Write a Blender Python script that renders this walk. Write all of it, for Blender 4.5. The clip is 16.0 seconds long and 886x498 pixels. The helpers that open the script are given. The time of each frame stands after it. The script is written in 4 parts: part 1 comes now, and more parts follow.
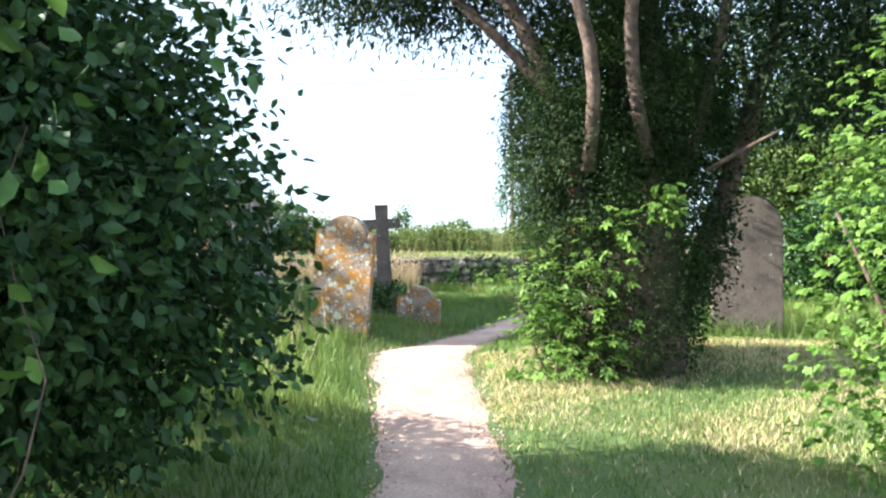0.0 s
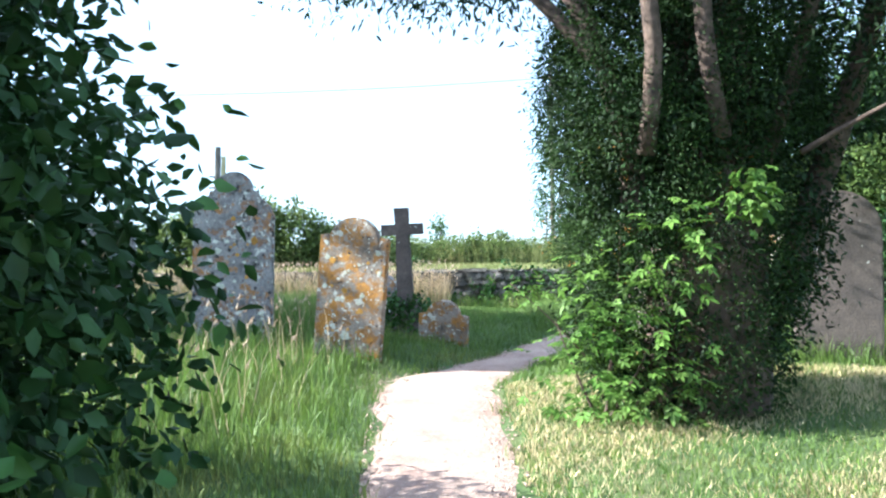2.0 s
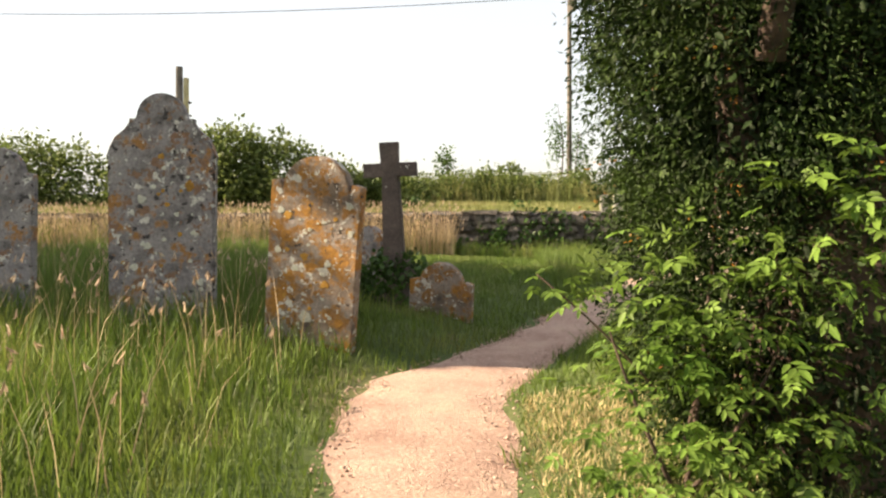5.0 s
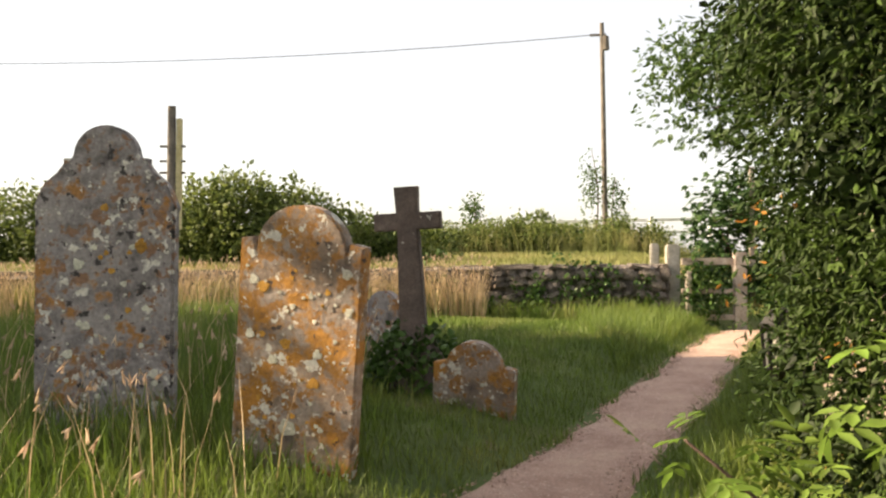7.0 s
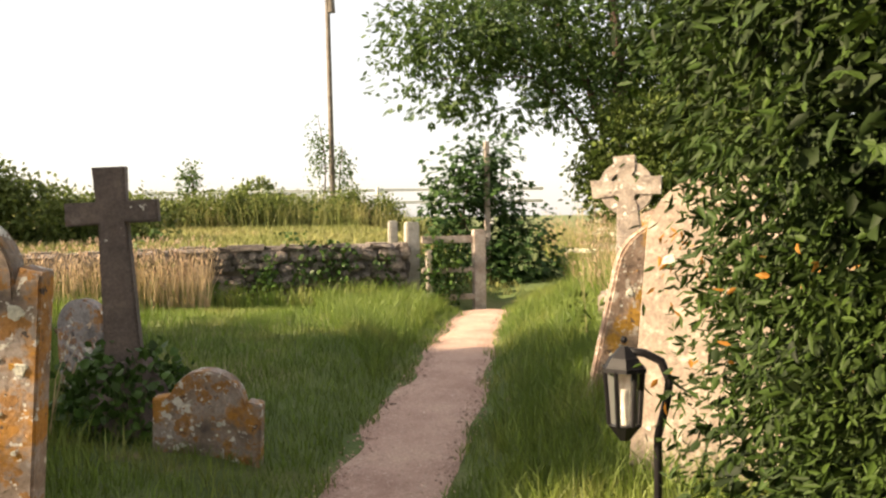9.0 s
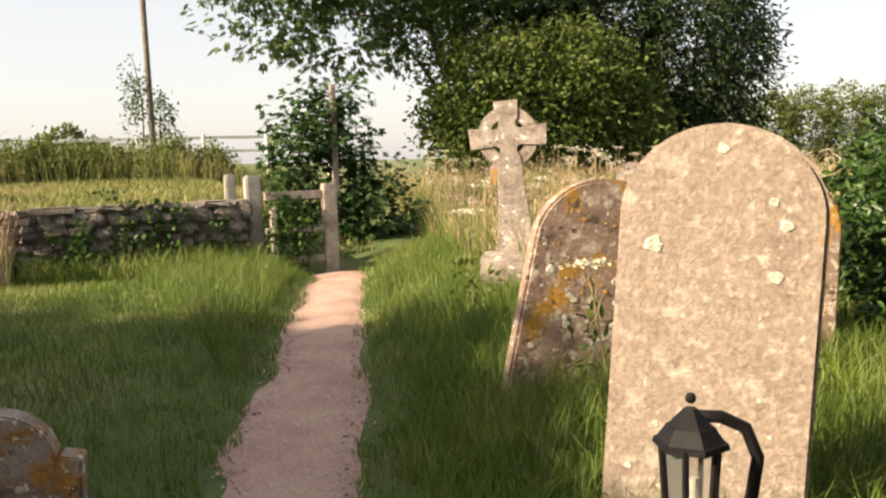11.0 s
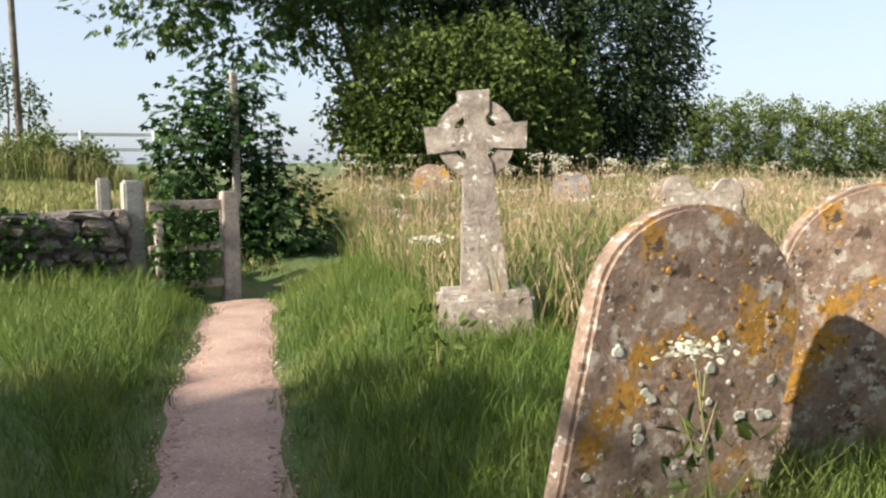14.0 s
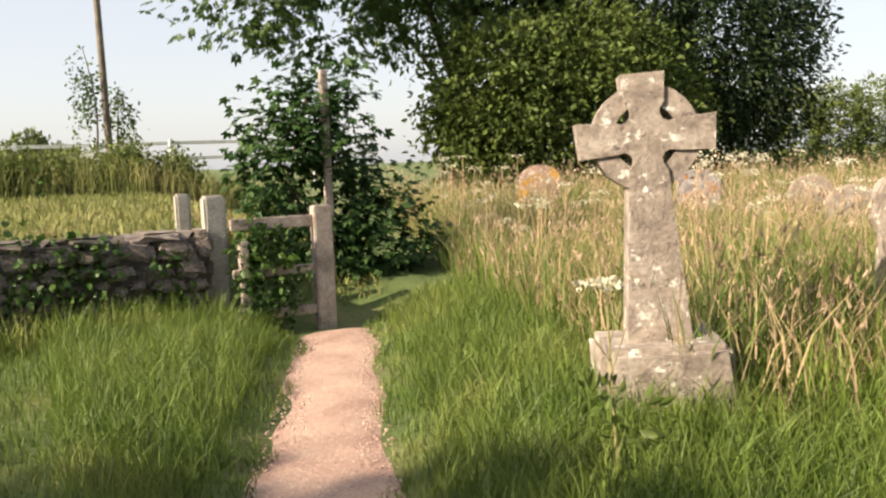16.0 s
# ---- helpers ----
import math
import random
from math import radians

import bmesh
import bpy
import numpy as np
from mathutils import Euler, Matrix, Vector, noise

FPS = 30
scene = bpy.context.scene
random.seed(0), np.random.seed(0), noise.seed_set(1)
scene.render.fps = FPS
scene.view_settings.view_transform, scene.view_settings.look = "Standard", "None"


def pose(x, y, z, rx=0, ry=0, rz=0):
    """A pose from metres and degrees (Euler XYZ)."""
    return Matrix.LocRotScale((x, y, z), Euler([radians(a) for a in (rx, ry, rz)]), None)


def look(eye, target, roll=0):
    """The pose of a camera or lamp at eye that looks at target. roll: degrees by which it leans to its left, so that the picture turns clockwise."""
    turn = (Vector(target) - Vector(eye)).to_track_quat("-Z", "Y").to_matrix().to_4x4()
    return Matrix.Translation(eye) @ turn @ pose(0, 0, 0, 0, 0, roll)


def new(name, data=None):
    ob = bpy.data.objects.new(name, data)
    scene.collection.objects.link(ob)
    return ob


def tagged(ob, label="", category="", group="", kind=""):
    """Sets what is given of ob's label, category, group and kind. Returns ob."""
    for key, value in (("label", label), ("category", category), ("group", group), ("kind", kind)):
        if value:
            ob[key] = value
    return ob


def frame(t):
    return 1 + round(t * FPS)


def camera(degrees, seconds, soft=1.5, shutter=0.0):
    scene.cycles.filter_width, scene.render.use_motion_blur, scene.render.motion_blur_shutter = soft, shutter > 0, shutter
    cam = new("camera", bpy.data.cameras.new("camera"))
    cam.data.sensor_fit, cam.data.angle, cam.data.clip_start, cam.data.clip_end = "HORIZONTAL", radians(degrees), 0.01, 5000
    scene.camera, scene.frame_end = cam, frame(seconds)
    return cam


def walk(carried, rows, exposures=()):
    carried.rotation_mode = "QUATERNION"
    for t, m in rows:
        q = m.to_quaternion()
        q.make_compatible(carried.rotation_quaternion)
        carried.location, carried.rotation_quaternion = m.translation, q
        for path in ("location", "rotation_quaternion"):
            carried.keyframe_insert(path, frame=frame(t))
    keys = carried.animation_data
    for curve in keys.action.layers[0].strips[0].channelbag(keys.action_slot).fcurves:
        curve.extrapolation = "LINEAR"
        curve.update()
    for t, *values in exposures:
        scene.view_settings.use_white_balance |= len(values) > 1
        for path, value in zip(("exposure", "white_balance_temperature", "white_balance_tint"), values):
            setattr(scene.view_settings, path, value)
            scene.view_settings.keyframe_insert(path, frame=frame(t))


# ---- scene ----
cam = camera(55.3, 16.0, soft=2.3)
PATH = [
    (0, (0.001, -0.091, 1.495), (0.0008, 1.9085, 1.5213), -0.14),
    (0.5, (0.044, 0.224, 1.477), (0.0157, 2.2235, 1.4590), -0.25),
    (1, (0.057, 0.572, 1.480), (0.0005, 2.5697, 1.4028), -0.77),
    (1.5, (0.152, 0.895, 1.491), (0.0527, 2.8921, 1.4688), -0.38),
    (2, (0.140, 1.304, 1.462), (0.0429, 3.3010, 1.5205), -0.26),
    (2.5, (0.097, 1.680, 1.501), (0.0059, 3.6778, 1.5029), -0.18),
    (3, (0.162, 1.946, 1.543), (0.0392, 3.9405, 1.4504), 0.02),
    (3.5, (0.144, 2.364, 1.582), (0.0119, 4.3569, 1.4780), 0.37),
    (3.7, (0.129, 2.527, 1.619), (-0.0022, 4.5219, 1.5589), 0.64),
    (5.8, (0.142, 4.006, 1.696), (0.0208, 5.9986, 1.5688), -0.33),
    (6, (0.130, 4.196, 1.715), (-0.0102, 6.1889, 1.6124), 0.08),
    (6.5, (0.062, 4.566, 1.736), (-0.0990, 6.5590, 1.7079), -0.02),
    (7, (0.003, 4.981, 1.748), (-0.1803, 6.9729, 1.7563), -0.46),
    (7.5, (-0.097, 5.209, 1.792), (-0.1656, 7.2072, 1.7268), -0.17),
    (8, (-0.162, 5.441, 1.852), (-0.0087, 7.4299, 1.7137), 0.10),
    (8.5, (-0.130, 5.749, 1.873), (0.1935, 7.7204, 1.7789), 0.18),
    (8.7, (-0.128, 5.866, 1.898), (0.2605, 7.8261, 1.8210), -0.28),
    (10.8, (-0.100, 7.071, 2.011), (0.6819, 8.9018, 1.8175), -1.63),
    (11, (-0.087, 7.168, 2.018), (0.7517, 8.9705, 1.7996), -1.59),
    (11.5, (0.016, 7.421, 2.028), (0.9911, 9.1483, 1.7725), -0.94),
    (12, (0.077, 7.676, 2.040), (1.1893, 9.3189, 1.7885), -0.71),
    (12.5, (0.127, 7.936, 2.063), (1.2865, 9.5495, 1.8350), -0.50),
    (13, (0.221, 8.215, 2.067), (1.3488, 9.8547, 1.8672), -0.65),
    (13.5, (0.291, 8.518, 2.038), (1.3818, 10.1834, 1.8467), -0.49),
    (14, (0.371, 8.863, 2.026), (1.4252, 10.5501, 1.8162), -0.35),
    (14.5, (0.430, 9.134, 2.035), (1.4397, 10.8491, 1.8368), -1.12),
    (15, (0.470, 9.461, 2.016), (1.4435, 11.1991, 1.8395), -1.58),
    (15.5, (0.596, 9.832, 2.051), (1.5226, 11.5922, 1.8425), -1.98),
    (16, (0.755, 10.107, 2.092), (1.6287, 11.8928, 1.8800), -2.08),
]
EXPOSURES = [(0, 2.35, 5400, 2), (2.5, 2.2, 4850, 0), (3.5, 1.85, 6200, 6), (6, 1.55, 7400, 12), (8.5, 1.7, 7800, 14), (11, 1.35, 7400, 14), (12.5, 1.15, 5900, 8), (14.5, 1.15, 6200, 10), (16, 1.25, 6900, 13)]
walk(cam, [(t, look(eye, target, roll)) for t, eye, target, roll in PATH], EXPOSURES)

# ---------------------------------------------------------------- light
SUN_AZ, SUN_EL = radians(-92), radians(30)         # sun to the left of the walk and a little behind it
world = bpy.data.worlds.new("sky")
scene.world = world
world.use_nodes = True
wn = world.node_tree.nodes
sky = wn.new("ShaderNodeTexSky")
sky.sky_type, sky.sun_disc = "NISHITA", False
sky.sun_elevation, sky.sun_rotation = SUN_EL, SUN_AZ
sky.dust_density, sky.air_density = 1.6, 1.0
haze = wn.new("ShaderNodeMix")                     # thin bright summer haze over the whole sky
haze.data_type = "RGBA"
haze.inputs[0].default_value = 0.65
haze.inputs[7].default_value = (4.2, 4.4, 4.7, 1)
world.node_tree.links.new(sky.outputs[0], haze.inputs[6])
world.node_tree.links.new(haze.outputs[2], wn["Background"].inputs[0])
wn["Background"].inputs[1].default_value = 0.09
sun_dir = Vector((math.sin(SUN_AZ) * math.cos(SUN_EL), math.cos(SUN_AZ) * math.cos(SUN_EL), math.sin(SUN_EL)))
sun = new("sun", bpy.data.lights.new("sun", "SUN"))
sun.data.energy, sun.data.angle, sun.data.color = 5.0, radians(0.5), (1.0, 0.86, 0.66)
sun.matrix_world = look(sun_dir * 50, (0, 0, 0))

# ---------------------------------------------------------------- materials


def material(name, colours, scale, rough=0.9, bump=0.3, fine=60.0, spots=(), island=0.0, obj=0.0, through_light=None, metal=0.0):
    """colours: (position, rgb) stops over a coarse noise; spots: (rgb, scale, threshold, softness) patches; island / obj: brightness variation."""
    m = bpy.data.materials.new(name)
    m.use_nodes = True
    n, l = m.node_tree.nodes, m.node_tree.links
    b = n["Principled BSDF"]
    b.inputs["Roughness"].default_value, b.inputs["Metallic"].default_value = rough, metal
    tc = n.new("ShaderNodeTexCoord")

    def nz(sc, detail=6.0, rgh=0.6):
        t = n.new("ShaderNodeTexNoise")
        t.inputs["Scale"].default_value, t.inputs["Detail"].default_value, t.inputs["Roughness"].default_value = sc, detail, rgh
        l.new(tc.outputs["Object"], t.inputs["Vector"])
        return t.outputs["Fac"]

    ramp = n.new("ShaderNodeValToRGB")
    while len(ramp.color_ramp.elements) < len(colours):
        ramp.color_ramp.elements.new(0.5)
    for e, (p, c) in zip(ramp.color_ramp.elements, colours):
        e.position, e.color = p, (*c, 1)
    l.new(nz(scale), ramp.inputs[0])
    col = ramp.outputs[0]
    for c, sc, th, sf in spots:
        r = n.new("ShaderNodeMapRange")
        r.inputs["From Min"].default_value, r.inputs["From Max"].default_value = th, th + sf
        l.new(nz(sc, 4.0, 0.65), r.inputs["Value"])
        mx = n.new("ShaderNodeMix")
        mx.data_type = "RGBA"
        mx.inputs[7].default_value = (*c, 1)
        l.new(r.outputs[0], mx.inputs[0])
        l.new(col, mx.inputs[6])
        col = mx.outputs[2]
    grain = n.new("ShaderNodeMapRange")
    grain.inputs["From Min"].default_value, grain.inputs["From Max"].default_value = 0.3, 0.7
    grain.inputs["To Min"].default_value, grain.inputs["To Max"].default_value = 0.75, 1.2
    l.new(nz(fine, 3.0), grain.inputs["Value"])
    value = grain.outputs[0]
    for amount, source in ((island, ("ShaderNodeNewGeometry", "Random Per Island")), (obj, ("ShaderNodeObjectInfo", "Random"))):
        if amount:
            g = n.new(source[0])
            r = n.new("ShaderNodeMapRange")
            r.inputs["To Min"].default_value, r.inputs["To Max"].default_value = 1 - amount, 1 + amount
            l.new(g.outputs[source[1]], r.inputs["Value"])
            mu = n.new("ShaderNodeMath")
            mu.operation = "MULTIPLY"
            l.new(value, mu.inputs[0])
            l.new(r.outputs[0], mu.inputs[1])
            value = mu.outputs[0]
    hsv = n.new("ShaderNodeHueSaturation")
    l.new(value, hsv.inputs["Value"])
    l.new(col, hsv.inputs["Color"])
    l.new(hsv.outputs[0], b.inputs["Base Color"])
    if bump:
        bp = n.new("ShaderNodeBump")
        bp.inputs["Strength"].default_value, bp.inputs["Distance"].default_value = bump, 0.02
        l.new(nz(fine * 0.6, 8.0, 0.7), bp.inputs["Height"])
        l.new(bp.outputs[0], b.inputs["Normal"])
    if through_light:
        tr = n.new("ShaderNodeBsdfTranslucent")
        mx = n.new("ShaderNodeMixShader")
        mx.inputs[0].default_value = through_light
        l.new(hsv.outputs[0], tr.inputs[0])
        l.new(b.outputs[0], mx.inputs[1])
        l.new(tr.outputs[0], mx.inputs[2])
        l.new(mx.outputs[0], n["Material Output"].inputs[0])
    return m


GREY, ORANGE, PALE = (0.30, 0.27, 0.25), (0.42, 0.22, 0.05), (0.62, 0.60, 0.54)
M_STONE_ORANGE = material("lichened stone", [(0.3, (0.10, 0.08, 0.07)), (0.46, (0.25, 0.19, 0.15)), (0.56, (0.33, 0.28, 0.25)), (0.72, (0.22, 0.16, 0.12))], 7.0, 0.95, 0.9, 45,
                          [((0.40, 0.19, 0.04), 4.0, 0.50, 0.08), ((0.30, 0.15, 0.05), 14.0, 0.54, 0.06), (PALE, 10.0, 0.60, 0.02), ((0.07, 0.055, 0.05), 16.0, 0.63, 0.04), (PALE, 24.0, 0.62, 0.02)])
M_STONE_GREY = material("grey lichened stone", [(0.3, (0.10, 0.09, 0.09)), (0.5, (0.27, 0.25, 0.25)), (0.7, (0.36, 0.33, 0.32))], 8.0, 0.95, 0.9, 45,
                        [((0.34, 0.17, 0.06), 4.0, 0.56, 0.06), ((0.24, 0.14, 0.09), 12.0, 0.56, 0.05), (PALE, 13.0, 0.60, 0.03), ((0.05, 0.045, 0.045), 15.0, 0.61, 0.03)])
M_STONE_BUFF = material("buff stone", [(0.3, (0.20, 0.155, 0.125)), (0.5, (0.31, 0.25, 0.205)), (0.7, (0.24, 0.19, 0.155))], 4.0, 0.95, 0.6, 60,
                        [((0.40, 0.345, 0.285), 9.0, 0.56, 0.10), ((0.42, 0.24, 0.06), 2.2, 0.64, 0.06), ((0.44, 0.385, 0.32), 26.0, 0.54, 0.16), ((0.47, 0.42, 0.355), 18.0, 0.60, 0.12), ((0.20, 0.14, 0.10), 30.0, 0.66, 0.04), ((0.50, 0.28, 0.06), 3.4, 0.66, 0.04)])
M_STONE_BROWN = material("brown lichened stone", [(0.3, (0.16, 0.11, 0.08)), (0.5, (0.30, 0.21, 0.16)), (0.7, (0.40, 0.30, 0.23))], 7.0, 0.95, 0.8, 50,
                         [((0.45, 0.24, 0.04), 3.0, 0.54, 0.06), ((0.52, 0.45, 0.38), 14.0, 0.57, 0.04), ((0.12, 0.08, 0.06), 12.0, 0.59, 0.05), (PALE, 25.0, 0.63, 0.03)])
# dark stone of the Latin cross; also gives the yew-side headstone its painted shade
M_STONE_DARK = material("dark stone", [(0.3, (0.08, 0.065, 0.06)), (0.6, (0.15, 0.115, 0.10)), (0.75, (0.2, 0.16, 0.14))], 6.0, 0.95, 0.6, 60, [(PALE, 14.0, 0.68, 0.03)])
M_STONE_CELTIC = material("weathered granite", [(0.3, (0.17, 0.14, 0.12)), (0.5, (0.31, 0.26, 0.22)), (0.7, (0.42, 0.37, 0.32))], 8.0, 0.95, 0.9, 40,
                          [((0.62, 0.60, 0.55), 15.0, 0.60, 0.05), ((0.14, 0.11, 0.10), 12.0, 0.63, 0.05)])
M_WALLSTONE = material("wall stone", [(0.3, (0.07, 0.058, 0.052)), (0.5, (0.155, 0.13, 0.115)), (0.7, (0.25, 0.21, 0.18))], 7.0, 0.95, 0.7, 40,
                       [(PALE, 14.0, 0.66, 0.05)], obj=0.55)
M_MORTAR = material("old mortar", [(0.3, (0.06, 0.05, 0.045)), (0.7, (0.13, 0.11, 0.09))], 6.0, 0.95, 0.6, 40)
M_COPING = material("coping stone", [(0.3, (0.16, 0.10, 0.08)), (0.6, (0.32, 0.22, 0.18)), (0.75, (0.38, 0.33, 0.28))], 5.0, 0.95, 0.6, 40, [(PALE, 12.0, 0.64, 0.05)], obj=0.25)
M_GRAVEL = material("pink gravel", [(0.3, (0.33, 0.20, 0.16)), (0.5, (0.45, 0.30, 0.24)), (0.7, (0.52, 0.37, 0.29))], 2.5, 0.95, 1.0, 70,
                    [((0.26, 0.17, 0.12), 30.0, 0.62, 0.05), ((0.60, 0.47, 0.38), 45.0, 0.60, 0.05)])
M_PEBBLE = material("pebbles", [(0.3, (0.32, 0.2, 0.16)), (0.7, (0.52, 0.38, 0.31))], 20.0, 0.9, 0.2, 80, island=0.45)
M_SOIL = material("turf and soil", [(0.3, (0.05, 0.085, 0.02)), (0.5, (0.085, 0.12, 0.03)), (0.7, (0.16, 0.15, 0.06))], 0.8, 1.0, 1.0, 30,
                  [((0.20, 0.15, 0.08), 2.0, 0.64, 0.1)])
M_GRASS = material("grass blades", [(0.35, (0.085, 0.145, 0.02)), (0.55, (0.14, 0.20, 0.035)), (0.7, (0.24, 0.25, 0.07))], 1.2, 0.6, 0, 5, island=0.4, through_light=0.35)
M_DRYGRASS = material("dry grass", [(0.35, (0.46, 0.36, 0.18)), (0.6, (0.60, 0.48, 0.28)), (0.7, (0.36, 0.36, 0.12))], 1.0, 0.7, 0, 5, island=0.4, through_light=0.3)
M_STRAW = material("seeding grass", [(0.35, (0.38, 0.29, 0.15)), (0.6, (0.50, 0.37, 0.23)), (0.75, (0.28, 0.27, 0.10))], 1.0, 0.7, 0, 5, island=0.35, through_light=0.3)
M_FIELD = material("field grass", [(0.35, (0.16, 0.19, 0.05)), (0.55, (0.24, 0.24, 0.08)), (0.7, (0.34, 0.28, 0.13))], 0.9, 0.7, 0, 5, island=0.35, through_light=0.3)
M_UMBEL = material("white flowers", [(0.3, (0.52, 0.48, 0.32)), (0.7, (0.74, 0.72, 0.60))], 9.0, 0.8, 0, 50, island=0.15, through_light=0.3)


def leaf_material(name, dark, light, tl=0.35, rough=0.5):
    m = material(name, [(0.3, dark), (0.7, light)], 2.2, rough, 0, 12, island=0.45, through_light=tl)
    m.node_tree.nodes["Principled BSDF"].inputs["Specular IOR Level"].default_value = 0.22
    return m


# dark yew green taken down to near-black: the crown's own shade put into colour
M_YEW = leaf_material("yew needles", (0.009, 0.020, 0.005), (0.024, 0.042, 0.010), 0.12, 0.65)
M_IVY = leaf_material("ivy leaves", (0.035, 0.08, 0.018), (0.075, 0.13, 0.03), 0.2, 0.4)
M_CLAD = leaf_material("yew and ivy leaves", (0.014, 0.034, 0.006), (0.046, 0.078, 0.014), 0.2, 0.6)
M_ELDER = leaf_material("bright green leaves", (0.10, 0.19, 0.03), (0.19, 0.28, 0.06), 0.4)
M_BUSH = leaf_material("dark shrub leaves", (0.014, 0.036, 0.011), (0.04, 0.075, 0.02), 0.2, 0.5)
M_SYC = leaf_material("sycamore leaves", (0.026, 0.064, 0.02), (0.055, 0.11, 0.028), 0.25)
M_ASH = leaf_material("ash leaves", (0.038, 0.08, 0.02), (0.09, 0.14, 0.036), 0.35)
M_HAW = leaf_material("hawthorn leaves", (0.055, 0.095, 0.02), (0.12, 0.155, 0.038), 0.35)
M_HEDGE = leaf_material("hedge leaves", (0.08, 0.12, 0.03), (0.15, 0.18, 0.05), 0.35)
M_CONIFER = leaf_material("dark conifer leaves", (0.012, 0.028, 0.009), (0.03, 0.052, 0.015), 0.12)
M_RUST = leaf_material("browned leaves", (0.26, 0.10, 0.02), (0.40, 0.20, 0.04), 0.4)
M_DARKIVY = leaf_material("dark glossy ivy leaves", (0.022, 0.055, 0.014), (0.05, 0.095, 0.024), 0.15, 0.35)
M_SEED = material("grass seed heads", [(0.35, (0.42, 0.29, 0.20)), (0.65, (0.60, 0.47, 0.34))], 1.5, 0.8, 0, 8, island=0.3, through_light=0.3)
M_LICHEN = material("pale lichen", [(0.3, (0.46, 0.46, 0.38)), (0.7, (0.68, 0.67, 0.58))], 30.0, 0.95, 0.8, 90, obj=0.15)
M_LICHEN_GOLD = material("golden lichen", [(0.3, (0.36, 0.18, 0.03)), (0.7, (0.55, 0.30, 0.06))], 30.0, 0.95, 0.8, 90, obj=0.2)
M_GUARD = material("faded yellow cable guard", [(0.3, (0.48, 0.40, 0.20)), (0.7, (0.60, 0.52, 0.30))], 6.0, 0.7, 0.1, 50)
M_BARK = material("bark", [(0.3, (0.035, 0.023, 0.018)), (0.5, (0.10, 0.065, 0.05)), (0.7, (0.18, 0.12, 0.09))], 9.0, 0.95, 1.0, 30)
M_POLE = material("weathered pole", [(0.3, (0.10, 0.085, 0.07)), (0.7, (0.22, 0.19, 0.16))], 5.0, 0.9, 0.4, 50)
M_WOOD = material("grey weathered oak", [(0.3, (0.22, 0.17, 0.14)), (0.5, (0.36, 0.30, 0.26)), (0.7, (0.46, 0.40, 0.35))], 7.0, 0.9, 0.6, 40)
M_CONCRETE = material("pale concrete", [(0.3, (0.26, 0.25, 0.22)), (0.7, (0.42, 0.40, 0.36))], 6.0, 0.9, 0.4, 50)
M_BLACK = material("black lantern paint", [(0.3, (0.006, 0.006, 0.007)), (0.7, (0.014, 0.013, 0.014))], 20.0, 0.45, 0.05, 90)
M_BLACK.node_tree.nodes["Principled BSDF"].inputs["Specular IOR Level"].default_value = 0.15
M_WHITE = material("white painted rail", [(0.3, (0.7, 0.7, 0.68)), (0.7, (0.8, 0.8, 0.78))], 5.0, 0.7, 0.1, 50)
M_WIRE = material("cable", [(0.3, (0.05, 0.05, 0.05)), (0.7, (0.07, 0.07, 0.07))], 5.0, 0.7, 0, 50)
M_GLASS = bpy.data.materials.new("lantern glass")
M_GLASS.use_nodes = True
M_GLASS.node_tree.nodes["Principled BSDF"].inputs["Transmission Weight"].default_value = 0.9
M_GLASS.node_tree.nodes["Principled BSDF"].inputs["Roughness"].default_value = 0.12

# ---------------------------------------------------------------- mesh tools
rng = np.random.default_rng(7)


def raw_mesh(name, verts, sizes, loops, mat):
    """A mesh from arrays: vertices, the corner count of each face and the corner indices."""
    me = bpy.data.meshes.new(name)
    me.vertices.add(len(verts))
    me.vertices.foreach_set("co", np.asarray(verts, np.float32).ravel())
    me.loops.add(len(loops))
    me.loops.foreach_set("vertex_index", np.asarray(loops, np.int32))
    me.polygons.add(len(sizes))
    me.polygons.foreach_set("loop_start", np.r_[0, np.cumsum(sizes)[:-1]].astype(np.int32))
    me.update(calc_edges=True)
    me.materials.append(mat)
    return me


def child(ob, parent):
    if parent:
        ob.parent = parent
    return ob


def part(name, bm, mat, parent=None, label="", smooth=False):
    """One bmesh as one mesh object under a thing or a part."""
    bmesh.ops.recalc_face_normals(bm, faces=bm.faces)
    me = bpy.data.meshes.new(name)
    bm.to_mesh(me)
    bm.free()
    me.materials.append(mat)
    if smooth:
        me.polygons.foreach_set("use_smooth", [True] * len(me.polygons))
    return tagged(child(new(name, me), parent), label)


def thing(name, label, category, x=0, y=0, z=0, rx=0, ry=0, rz=0, group="", kind=""):
    e = new(name)
    e.matrix_world = pose(x, y, z, rx, ry, rz)
    return tagged(e, label, category, group, kind)


def box(bm, x0, x1, y0, y1, z0, z1, bev=0.0):
    r = bmesh.ops.create_cube(bm, size=1)
    for v in r["verts"]:
        v.co = Vector(((x0 + x1) / 2 + v.co.x * (x1 - x0), (y0 + y1) / 2 + v.co.y * (y1 - y0), (z0 + z1) / 2 + v.co.z * (z1 - z0)))
    if bev:
        es = list({e for v in r["verts"] for e in v.link_edges})
        bmesh.ops.bevel(bm, geom=es, offset=bev, segments=2, affect="EDGES")


